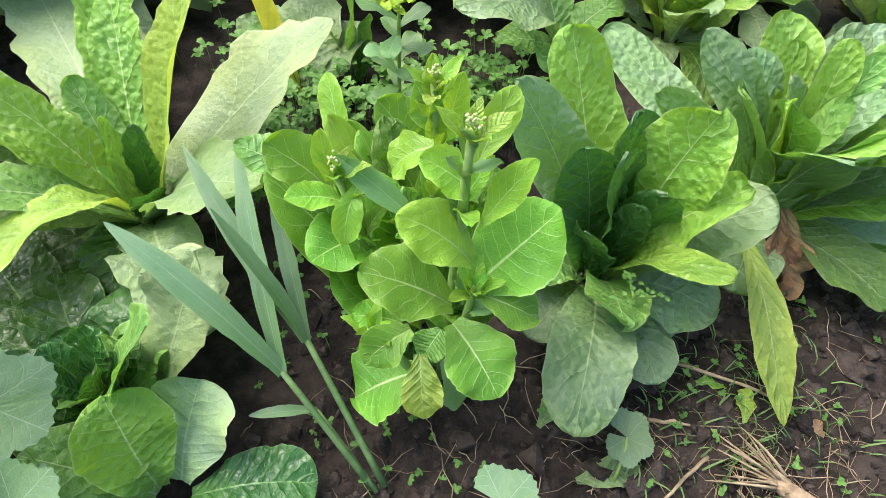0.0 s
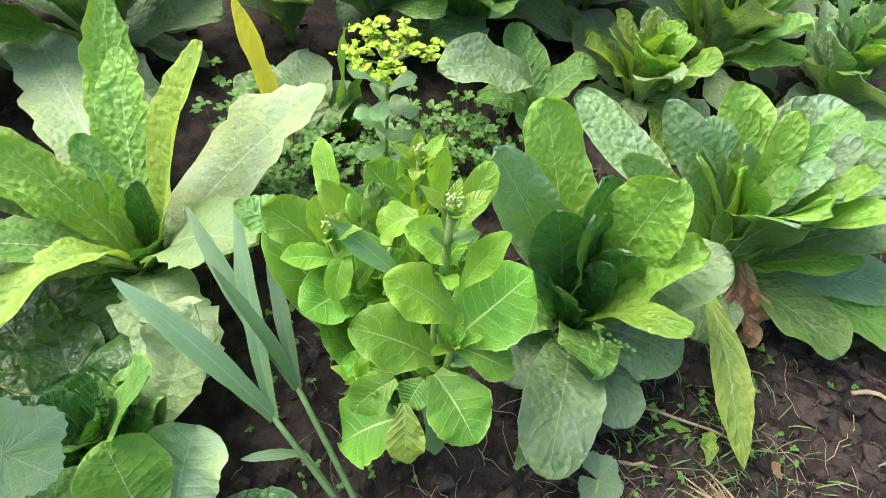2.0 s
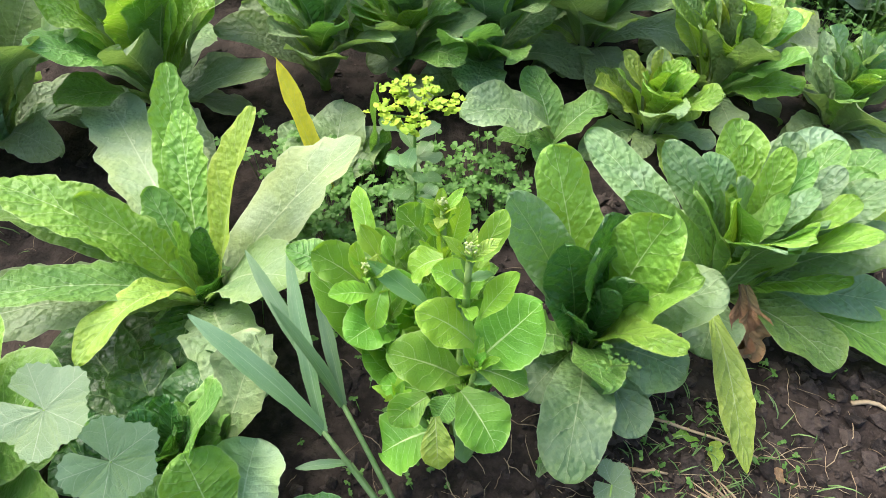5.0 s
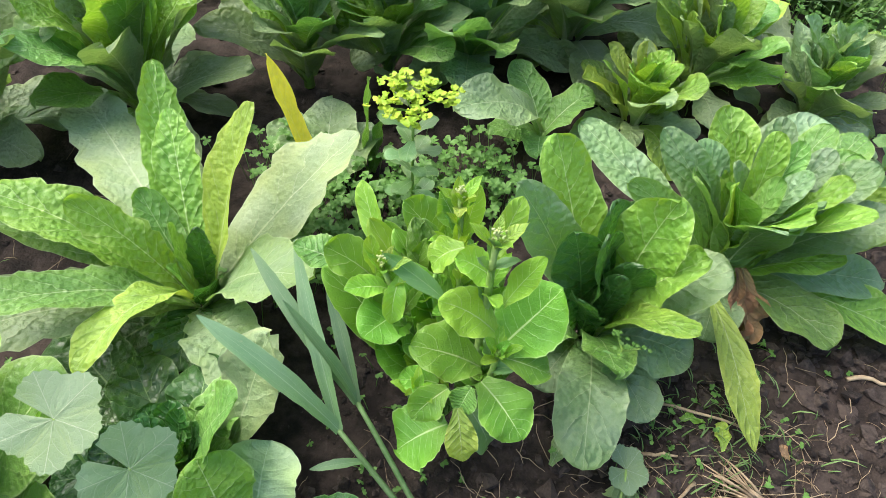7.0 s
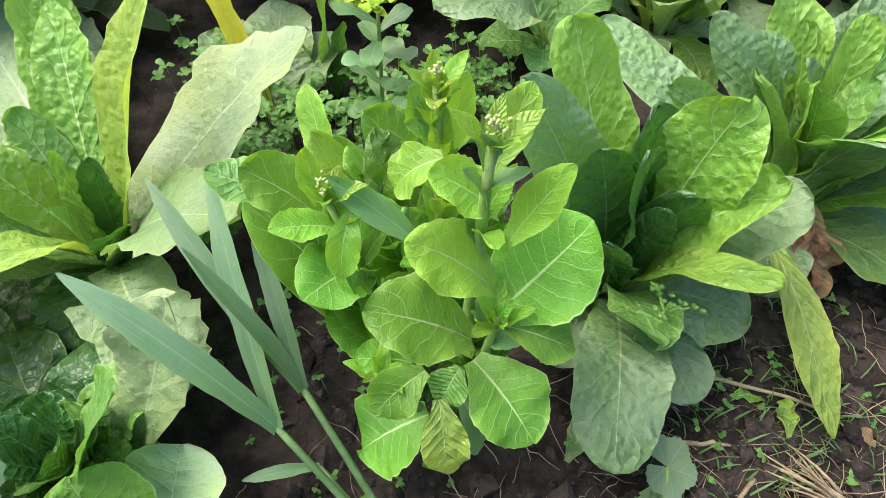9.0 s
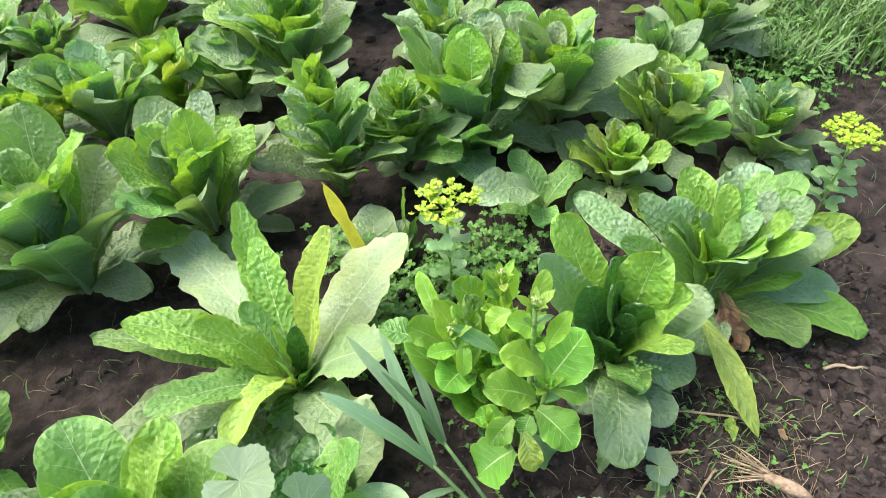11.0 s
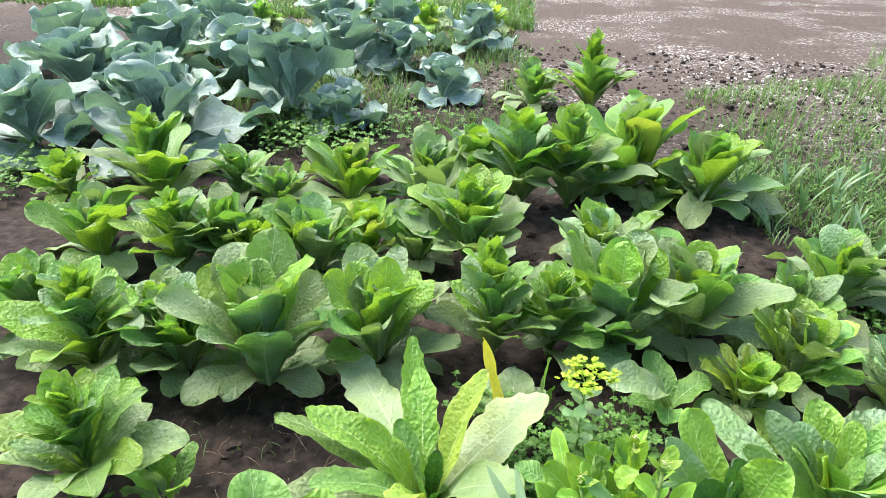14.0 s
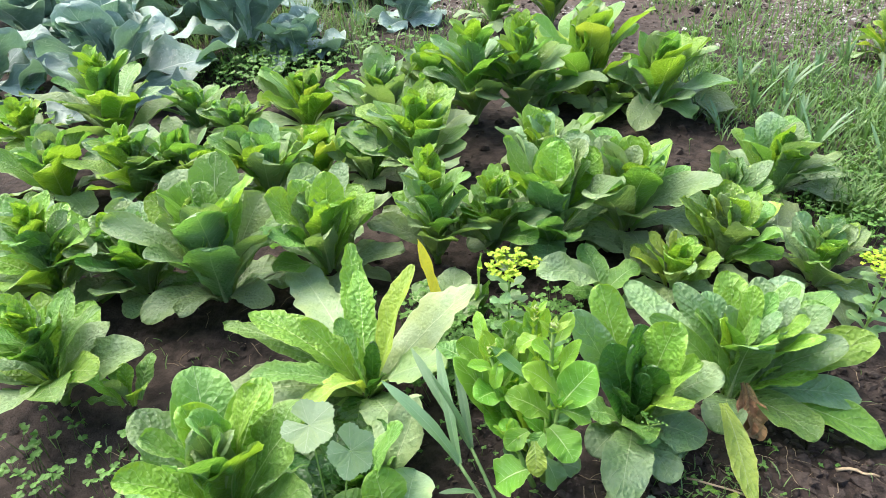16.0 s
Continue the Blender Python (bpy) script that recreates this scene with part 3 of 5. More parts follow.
grown(bolting, "stalk", [
    (-0.052, 0.190, 0.190, -0.107, 0.202, 0.277, 0.078, 0.07, -20, "young"),
    (0.018, 0.038, 0.370, 0.041, 0.089, 0.420, 0.035, 0.05, 30, "fresh"),
    (0.022, 0.005, 0.360, -0.030, 0.002, 0.408, 0.046, 0.14, -20, "fresh"),
    (-0.021, 0.022, 0.400, -0.057, 0.017, 0.370, 0.044, 0.22, -15, "fresh"),
    (-0.032, 0.032, 0.270, -0.118, 0.051, 0.340, 0.027, 0.08, -45, "small"),
    (-0.025, -0.066, 0.230, -0.066, -0.101, 0.210, 0.046, 0.22, -30, "young"),
    (-0.037, -0.046, 0.200, -0.088, -0.056, 0.225, 0.039, 0.16, -10, "young"),
    (-0.020, -0.057, 0.100, -0.088, -0.088, 0.070, 0.099, 0.20, 0, "young"),
    (0.011, -0.048, 0.130, 0.040, -0.074, 0.070, 0.057, 0.24, 0, "small"),
    (0.005, -0.057, 0.220, -0.011, -0.085, 0.205, 0.039, 0.20, 0, "mid"),
], RNG)
grown(bolting, "stalk", [
    (-0.173, 0.090, 0.250, -0.246, 0.099, 0.280, 0.057, 0.12, 0, "mid"),
    (-0.128, 0.050, 0.300, -0.132, 0.062, 0.360, 0.025, 0.05, -20, "fresh"),
    (-0.109, 0.034, 0.290, -0.159, 0.007, 0.320, 0.034, 0.14, -10, "fresh"),
    (-0.096, 0.039, 0.310, -0.102, -0.011, 0.280, 0.032, 0.26, -30, "fresh"),
    (-0.029, 0.132, 0.300, -0.055, 0.145, 0.360, 0.053, 0.07, -10, "young"),
    (-0.019, 0.113, 0.300, -0.011, 0.119, 0.400, 0.033, 0.05, 20, "fresh"),
    (-0.100, 0.110, 0.180, -0.125, 0.137, 0.300, 0.052, 0.06, -25, "young"),
    (-0.066, 0.115, 0.180, -0.072, 0.137, 0.310, 0.057, 0.06, -10, "mid"),
    (-0.079, 0.086, 0.160, -0.103, 0.107, 0.280, 0.057, 0.08, -20, "mid"),
    (0.013, 0.100, 0.160, 0.043, 0.094, 0.300, 0.055, 0.08, 20, "mid"),
], RNG)
grown(bolting, "stalk", [
    (-0.025, 0.067, 0.140, -0.005, 0.060, 0.300, 0.054, 0.08, 0, "mid"),
    (0.027, 0.011, 0.080, 0.077, 0.012, 0.200, 0.057, 0.14, 10, "mid"),
    (-0.034, 0.012, 0.080, -0.090, 0.009, 0.160, 0.067, 0.16, 0, "mid"),
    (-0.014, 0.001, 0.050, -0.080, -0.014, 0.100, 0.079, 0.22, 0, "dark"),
    (0.038, -0.001, 0.050, 0.089, -0.007, 0.060, 0.071, 0.24, 0, "small"),
], RNG)
grown(bolting, "stalk", [
    (-0.068, 0.021, 0.108, -0.195, 0.059, 0.290, 0.076, 0.11, -29, "young"),
    (-0.059, 0.033, 0.110, -0.170, 0.095, 0.300, 0.074, 0.12, -21, "mid"),
    (-0.051, 0.046, 0.112, -0.145, 0.131, 0.310, 0.065, 0.16, 0, "fresh"),
    (-0.039, 0.043, 0.110, -0.111, 0.124, 0.300, 0.072, 0.15, 6, "young"),
    (-0.028, 0.046, 0.114, -0.081, 0.132, 0.320, 0.073, 0.08, 12, "mid"),
    (-0.017, 0.045, 0.112, -0.048, 0.130, 0.310, 0.067, 0.12, -9, "young"),
    (-0.005, 0.035, 0.116, -0.015, 0.100, 0.330, 0.070, 0.06, 8, "mid"),
    (-0.045, 0.028, 0.104, -0.129, 0.081, 0.270, 0.066, 0.12, 0, "fresh"),
    (-0.031, 0.027, 0.108, -0.089, 0.077, 0.290, 0.068, 0.15, -7, "young"),
    (-0.017, 0.019, 0.110, -0.049, 0.053, 0.300, 0.075, 0.10, 15, "mid"),
], RNG)
grown(bolting, "stalk", [
    (-0.053, 0.013, 0.098, -0.152, 0.038, 0.240, 0.063, 0.12, -2, "young"),
    (-0.038, 0.009, 0.100, -0.108, 0.025, 0.250, 0.074, 0.14, 4, "mid"),
    (-0.023, 0.004, 0.100, -0.065, 0.010, 0.250, 0.069, 0.15, -13, "fresh"),
    (0.011, 0.014, 0.112, 0.032, 0.041, 0.310, 0.066, 0.06, 29, "young"),
    (0.024, 0.016, 0.102, 0.069, 0.045, 0.260, 0.070, 0.11, 0, "mid"),
    (-0.044, 0.003, 0.090, -0.127, 0.008, 0.200, 0.066, 0.08, -19, "young"),
    (0.019, 0.001, 0.098, 0.055, 0.004, 0.240, 0.068, 0.12, 9, "mid"),
    (-0.030, -0.002, 0.088, -0.086, -0.007, 0.190, 0.064, 0.12, -12, "fresh"),
    (-0.062, 0.022, 0.102, -0.177, 0.063, 0.260, 0.069, 0.13, -9, "young"),
    (-0.026, 0.042, 0.106, -0.074, 0.121, 0.280, 0.063, 0.09, 29, "mid"),
], RNG)


def spiral_leaves(root, a, b, count, big, small, tones, rng, low=0.35):
    """Leaves that climb a stalk from a to b, growing smaller."""
    a, b = np.array(a, float), np.array(b, float)
    az = rng.uniform(0, 360)
    for i in range(count):
        k = i / max(1, count - 1)
        az += 137.5 + rng.uniform(-15, 15)
        at = a + (b - a) * (low + (0.95 - low) * k)
        long, rise = big + (small - big) * k, 52 + 20 * k + rng.uniform(-16, 12)
        end = at + np.array(around(az, long * math.cos(radians(rise)), long * math.sin(radians(rise))))
        leaf(root, at, end, long * rng.uniform(0.36, 0.48), rng.choice(tones), arch=0.12, roll=rng.uniform(-25, 25), rows=18, cols=9, rng=rng, peak=0.46, neck=0.34, fold=0.42, ruffle=0.08, blunt=0.8, taper=1.5)


spiral_leaves(bolting, *STALKS[0][:2], 13, 0.090, 0.045, ("fresh", "young", "fresh"), RNG, 0.45)
spiral_leaves(bolting, *STALKS[1][:2], 7, 0.055, 0.040, ("fresh", "fresh", "small"), RNG, 0.74)
spiral_leaves(bolting, *STALKS[2][:2], 9, 0.080, 0.042, ("young", "fresh", "young"), RNG, 0.45)
spiral_leaves(bolting, (-0.02, 0.03, 0.05), (-0.095, 0.085, 0.26), 12, 0.120, 0.070, ("young", "fresh", "mid"), RNG, 0.2)
spiral_leaves(bolting, (-0.01, 0.05, 0.05), (-0.030, 0.130, 0.30), 12, 0.120, 0.070, ("young", "fresh", "mid"), RNG, 0.2)
spiral_leaves(bolting, (0.01, 0.03, 0.05), (0.020, 0.060, 0.32), 11, 0.110, 0.060, ("young", "mid", "fresh"), RNG, 0.2)
spiral_leaves(bolting, (0.01, -0.01, 0.05), (0.025, -0.020, 0.24), 8, 0.100, 0.070, ("young", "mid"), RNG, 0.2)
spiral_leaves(bolting, *STALKS[3][:2], 4, 0.045, 0.035, ("young", "small"), RNG, 0.80)
spiral_leaves(bolting, *STALKS[4][:2], 5, 0.050, 0.040, ("young", "small"), RNG, 0.60)
for px, py, pz, n, size in [(-0.030, 0.080, 0.420, 6, 0.036), (0.009, -0.009, 0.458, 6, 0.034), (-0.118, 0.043, 0.330, 6, 0.034), (0.030, -0.046, 0.297, 7, 0.034), (-0.062, -0.065, 0.222, 7, 0.032)]:
    for i in range(n):
        az = i * 137.5 + px * 3000
        rise = 25 + 50 * i / n
        s = size * (1.2 - 0.5 * i / n)
        end = np.array((px, py, pz)) + np.array(around(az, s * math.cos(radians(rise)), s * math.sin(radians(rise)) - 0.01))
        leaf(bolting, (px, py, pz - 0.02), end, s * 0.42, "fresh" if i % 3 or pz < 0.3 else "yellow", arch=0.12, rows=10, cols=7, rng=RNG, peak=0.55, fold=0.35, blunt=0.8, taper=1.5)
    if pz > 0.31:
        heap = Heap()
        for _ in range(30):
            c = (px + RNG.gauss(0, 0.0034), py + RNG.gauss(0, 0.0034), pz + 0.008 + RNG.gauss(0, 0.004))
            heap.add(*ball(c, RNG.uniform(0.0010, 0.0019), RNG, 1.3))
        tagged(heap.done("bud_cluster", BUD, bolting, "tuft of pale yellow buds"), kind="stuff")

# ---- the dark-hearted cos lettuce ----
dark_heart = plant("lettuce", 0.312, 0.630, "cos lettuce with dark blistered heart and broad glossy leaves", "lettuce", "lettuces in the bed")
grown(dark_heart, "broad", [
    (-0.011, 0.017, 0.030, -0.092, 0.148, 0.334, 0.112, 0.08, 0, "bright"),
    (-0.020, 0.004, 0.030, -0.156, 0.032, 0.341, 0.085, 0.10, -45, "blue"),
    (0.020, 0.003, 0.030, 0.060, 0.020, 0.335, 0.115, 0.06, 38, "bright"),
    (0.019, -0.005, 0.030, 0.108, -0.028, 0.278, 0.085, 0.16, 15, "bright"),
    (0.020, 0.000, 0.030, 0.169, 0.003, 0.227, 0.110, 0.20, 12, "pale"),
    (0.011, -0.017, 0.030, 0.083, -0.130, 0.255, 0.055, 0.24, 10, "bright"),
    (-0.002, -0.020, 0.030, -0.031, -0.261, 0.110, 0.105, 0.30, 0, "blue"),
    (0.008, -0.018, 0.030, 0.074, -0.166, 0.060, 0.085, 0.28, 0, "blue"),
    (0.019, -0.007, 0.030, 0.151, -0.058, 0.080, 0.135, 0.26, -5, "blue"),
    (0.016, -0.012, 0.030, 0.110, -0.083, 0.050, 0.120, 0.30, 0, "blue"),
], RNG)
grown(dark_heart, "broad", [
    (0.001, -0.020, 0.030, 0.006, -0.144, 0.154, 0.080, 0.28, -10, "mid"),
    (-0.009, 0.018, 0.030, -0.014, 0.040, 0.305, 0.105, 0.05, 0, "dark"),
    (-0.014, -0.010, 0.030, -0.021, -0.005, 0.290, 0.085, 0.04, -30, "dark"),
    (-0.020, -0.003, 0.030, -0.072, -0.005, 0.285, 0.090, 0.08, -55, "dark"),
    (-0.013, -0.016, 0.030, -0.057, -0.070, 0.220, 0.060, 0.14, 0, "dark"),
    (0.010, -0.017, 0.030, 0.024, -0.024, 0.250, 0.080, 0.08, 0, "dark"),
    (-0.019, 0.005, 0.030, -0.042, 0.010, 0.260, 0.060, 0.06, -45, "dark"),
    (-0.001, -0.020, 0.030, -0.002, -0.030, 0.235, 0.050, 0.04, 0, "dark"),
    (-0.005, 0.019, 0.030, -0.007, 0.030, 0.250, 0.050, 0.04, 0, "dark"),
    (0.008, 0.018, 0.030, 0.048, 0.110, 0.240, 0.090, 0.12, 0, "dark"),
], RNG)
grown(dark_heart, "broad", [
    (-0.018, -0.008, 0.030, -0.112, -0.050, 0.120, 0.080, 0.22, 0, "mid"),
    (-0.012, -0.016, 0.030, -0.092, -0.130, 0.070, 0.090, 0.28, 0, "blue"),
    (0.015, 0.013, 0.030, 0.108, 0.090, 0.170, 0.090, 0.20, 0, "mid"),
], RNG)
leaf(dark_heart, (0.205, 0.055, 0.080), (0.246, -0.188, 0.030), 0.058, "yellow", label="long drooping yellow-green leaf", arch=0.16, fold=0.2, ruffle=0.04, rows=20, cols=9, rng=RNG, peak=0.5, neck=0.35, blunt=0.8)

# ---- the broad rosette at the bed's edge ----
rosette = plant("lettuce", 0.556, 0.775, "broad pale grey-green cos lettuce with a dense ruffled heart", "lettuce", "lettuces in the bed")
grown(rosette, "broad", [
    (-0.016, 0.013, 0.030, -0.267, 0.215, 0.180, 0.085, 0.14, -18, "blue"),
    (-0.018, 0.009, 0.030, -0.158, 0.084, 0.298, 0.070, 0.22, -38, "blue"),
    (-0.020, -0.003, 0.030, -0.222, -0.033, 0.274, 0.060, 0.20, -40, "mid"),
    (0.008, -0.018, 0.030, 0.034, -0.075, 0.285, 0.095, 0.22, 10, "bright"),
    (-0.004, -0.020, 0.030, -0.020, -0.094, 0.275, 0.110, 0.18, 0, "mid"),
    (-0.019, -0.007, 0.030, -0.073, -0.027, 0.285, 0.060, 0.16, -45, "bright"),
    (-0.019, 0.005, 0.030, -0.091, 0.025, 0.140, 0.060, 0.20, 0, "mid"),
    (0.020, 0.002, 0.030, 0.290, 0.033, 0.220, 0.100, 0.14, 22, "bright"),
    (0.019, -0.007, 0.030, 0.153, -0.055, 0.170, 0.060, 0.16, 10, "bright"),
    (0.020, -0.002, 0.030, 0.277, -0.024, 0.090, 0.090, 0.20, 12, "blue"),
], RNG)
grown(rosette, "broad", [
    (0.019, -0.006, 0.030, 0.327, -0.103, 0.040, 0.100, 0.20, 10, "bright"),
    (0.014, -0.014, 0.030, 0.152, -0.156, 0.080, 0.110, 0.20, 0, "mid"),
    (0.015, 0.013, 0.030, 0.248, 0.206, 0.220, 0.100, 0.20, 0, "mid"),
    (-0.007, -0.019, 0.030, -0.056, -0.155, 0.060, 0.100, 0.26, 0, "blue"),
    (0.011, 0.017, 0.030, 0.104, 0.155, 0.120, 0.110, 0.20, 0, "pale"),
    (-0.013, 0.015, 0.030, -0.106, 0.125, 0.090, 0.100, 0.22, 0, "pale"),
], RNG)
for i in range(22):
    k, az = i / 21, 60 + 137.5 * i
    r = 0.165 * (1 - k) ** 0.75 + 0.014
    tip = np.array(around(az, r, 0.255 + 0.045 * k)) + (0.050, 0.050, 0.02 * math.sin(i * 2.1))
    leaf(rosette, np.array(around(az, r * 0.22, 0.06 + 0.05 * k)) + (0.015, 0.015, 0), tip, 0.100 - 0.052 * k, ("blue", "mid", "blue", "bright")[i % 4], arch=0.16 - 0.06 * k, roll=RNG.uniform(-14, 14),
         fold=0.32, ruffle=0.07, rows=22, cols=11, rng=RNG, peak=0.72, neck=0.34, blunt=0.46, taper=2.6, teeth=0.03, droop=0.3)
for px, py, label in [(0.045, -0.085, "withered curled brown leaf"), (0.020, -0.080, "withered curled brown leaf")]:
    leaf(rosette, (px * 0.4, -0.035, 0.100), (px, py - 0.035, 0.006), 0.062, "brown", label=label, arch=0.15, fold=0.75, ruffle=0.22, rows=20, rng=RNG)

# ---- the wilting lettuce with a small dark heart ----
wilting = plant("lettuce", -0.285, 0.345, "wilting lettuce with matt pale leaves round a small dark heart", "lettuce", "lettuces in the bed")
# some low leaves take the dark tone in place of shade
grown(wilting, "broad", [
    (0.020, 0.003, 0.030, 0.113, 0.017, 0.240, 0.090, 0.12, 0, "mid"),
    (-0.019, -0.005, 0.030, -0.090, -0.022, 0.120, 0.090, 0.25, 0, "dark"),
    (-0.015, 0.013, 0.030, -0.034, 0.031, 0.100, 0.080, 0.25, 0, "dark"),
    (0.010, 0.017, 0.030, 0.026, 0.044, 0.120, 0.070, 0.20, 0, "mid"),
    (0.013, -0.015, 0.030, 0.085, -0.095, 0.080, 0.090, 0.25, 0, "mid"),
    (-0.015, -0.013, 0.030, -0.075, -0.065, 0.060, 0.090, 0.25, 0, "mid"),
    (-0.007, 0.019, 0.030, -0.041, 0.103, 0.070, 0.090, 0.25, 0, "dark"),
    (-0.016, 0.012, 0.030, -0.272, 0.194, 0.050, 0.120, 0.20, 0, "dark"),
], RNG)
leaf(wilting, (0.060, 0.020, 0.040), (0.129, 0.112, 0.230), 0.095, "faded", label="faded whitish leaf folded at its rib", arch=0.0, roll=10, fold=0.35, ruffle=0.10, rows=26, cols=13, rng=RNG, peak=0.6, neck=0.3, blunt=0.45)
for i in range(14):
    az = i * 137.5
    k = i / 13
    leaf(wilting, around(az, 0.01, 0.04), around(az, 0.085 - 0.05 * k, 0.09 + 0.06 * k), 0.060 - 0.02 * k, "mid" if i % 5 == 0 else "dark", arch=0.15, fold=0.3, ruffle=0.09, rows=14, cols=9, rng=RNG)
# a lower layer, mostly dark-toned to paint in the shade down there
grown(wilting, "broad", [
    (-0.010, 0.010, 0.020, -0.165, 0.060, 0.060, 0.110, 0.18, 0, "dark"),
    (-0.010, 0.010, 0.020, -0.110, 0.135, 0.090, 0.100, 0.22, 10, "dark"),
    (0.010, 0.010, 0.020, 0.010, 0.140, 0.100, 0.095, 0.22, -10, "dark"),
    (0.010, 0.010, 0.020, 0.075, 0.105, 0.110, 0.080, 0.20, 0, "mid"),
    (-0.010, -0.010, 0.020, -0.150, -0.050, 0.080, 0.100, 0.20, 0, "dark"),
    (0.015, 0.000, 0.020, 0.120, -0.020, 0.070, 0.090, 0.25, 0, "pale"),
], RNG)
front = plant("lettuce", -0.165, 0.250, "low lettuce with broad matt pale leaves", "lettuce", "lettuces in the bed")
grown(front, "broad", [
    (0.002, 0.020, 0.030, 0.013, 0.109, 0.115, 0.115, 0.14, -5, "faded"),
    (-0.020, 0.010, 0.030, -0.060, 0.060, 0.160, 0.105, 0.16, 10, "bright"),
    (-0.020, 0.001, 0.030, -0.136, 0.006, 0.120, 0.090, 0.20, 0, "mid"),
    (0.019, 0.005, 0.030, 0.156, 0.039, 0.040, 0.085, 0.20, 0, "dark"),
    (0.008, -0.018, 0.030, 0.045, -0.100, 0.070, 0.085, 0.20, 0, "mid"),
    (-0.015, -0.014, 0.030, -0.085, -0.080, 0.070, 0.080, 0.20, 0, "mid"),
], RNG)

# ---- the rest of the bed ----
cos_lettuce(-0.535, 0.240, 0.33, 0.24, "full cos lettuce with broad bright leaves near the mallow", 31, count=27, tones=("mid", "blue", "bright"), low="mid", fine=True)
BED = [
    ("cos", -0.935, 0.958, 0.45, 0.19, 41, "tall cos lettuce with a long arching old leaf"),
    ("cos", -0.640, 1.133, 0.37, 0.21, 42, "rounded cos lettuce with a dark green heart"),
    ("bolt", -0.299, 1.269, 0.41, 0.15, 43, "slim bolting lettuce with a leafy green stalk"),
    ("bolt", -0.119, 1.333, 0.30, 0.13, 44, "small dark green lettuce starting to bolt"),
    ("cos", 0.075, 1.417, 0.39, 0.22, 45, "large cos lettuce with pale crinkled outer leaves"),
    ("cos", 0.022, 1.800, 0.34, 0.26, 64, "large pale green cos lettuce"),
    ("cos", 0.328, 1.530, 0.38, 0.22, 46, "cos lettuce with tall pale upright leaves"),
    ("cos", 0.882, 1.869, 0.30, 0.29, 47, "wide open lettuce with flat pale leaves beside grass"),
    ("cos", 0.621, 1.380, 0.28, 0.15, 48, "yellow-green lettuce with crinkled leaves"),
    ("cos", 0.680, 1.640, 0.25, 0.17, 138, "pale green lettuce with a large flat leaf"),
    ("cos", 0.462, 1.214, 0.20, 0.14, 49, "small yellow-green lettuce among bigger ones"),
    ("cos", 0.887, 1.292, 0.23, 0.15, 50, "compact bright green lettuce at the bed's edge"),
    ("cos", -1.204, 0.948, 0.30, 0.16, 51, "green lettuce crowded by its neighbours"),
]
BED += [
    ("bolt", -1.462, 0.862, 0.34, 0.17, 52, "yellow-green bolting lettuce with pale buds"),
    ("cos", -1.330, 1.010, 0.28, 0.15, 53, "lettuce with rounded grey-green leaves"),
    ("cos", -1.780, 0.990, 0.30, 0.18, 137, "green lettuce with one tall upright leaf"),
    ("bolt", -1.161, 0.488, 0.30, 0.14, 54, "bright green bolting lettuce with several tufts"),
    ("young", -0.952, 0.490, 0.18, 0.14, 55, "young lettuce with few narrow leaves on bare soil"),
    ("cos", -1.956, 1.492, 0.31, 0.21, 56, "cos lettuce with ragged grey-green leaves"),
    ("bolt", -1.583, 1.497, 0.30, 0.17, 58, "leafy lettuce with a rising stalk"),
    ("cos", -1.424, 1.580, 0.31, 0.16, 57, "cos lettuce with broad dull green leaves"),
    ("cos", -1.250, 1.530, 0.27, 0.15, 59, "yellow-tipped lettuce with upright leaves"),
    ("cos", -1.060, 1.596, 0.33, 0.14, 60, "cos lettuce with one tall folded leaf"),
    ("cos", -0.906, 1.783, 0.28, 0.16, 61, "lettuce with broad yellow-edged leaves"),
    ("cos", -0.700, 1.799, 0.26, 0.13, 62, "narrow upright lettuce with dark green leaves"),
    ("bolt", -0.480, 1.840, 0.33, 0.20, 63, "bolting lettuce with dense dark leaves"),
]
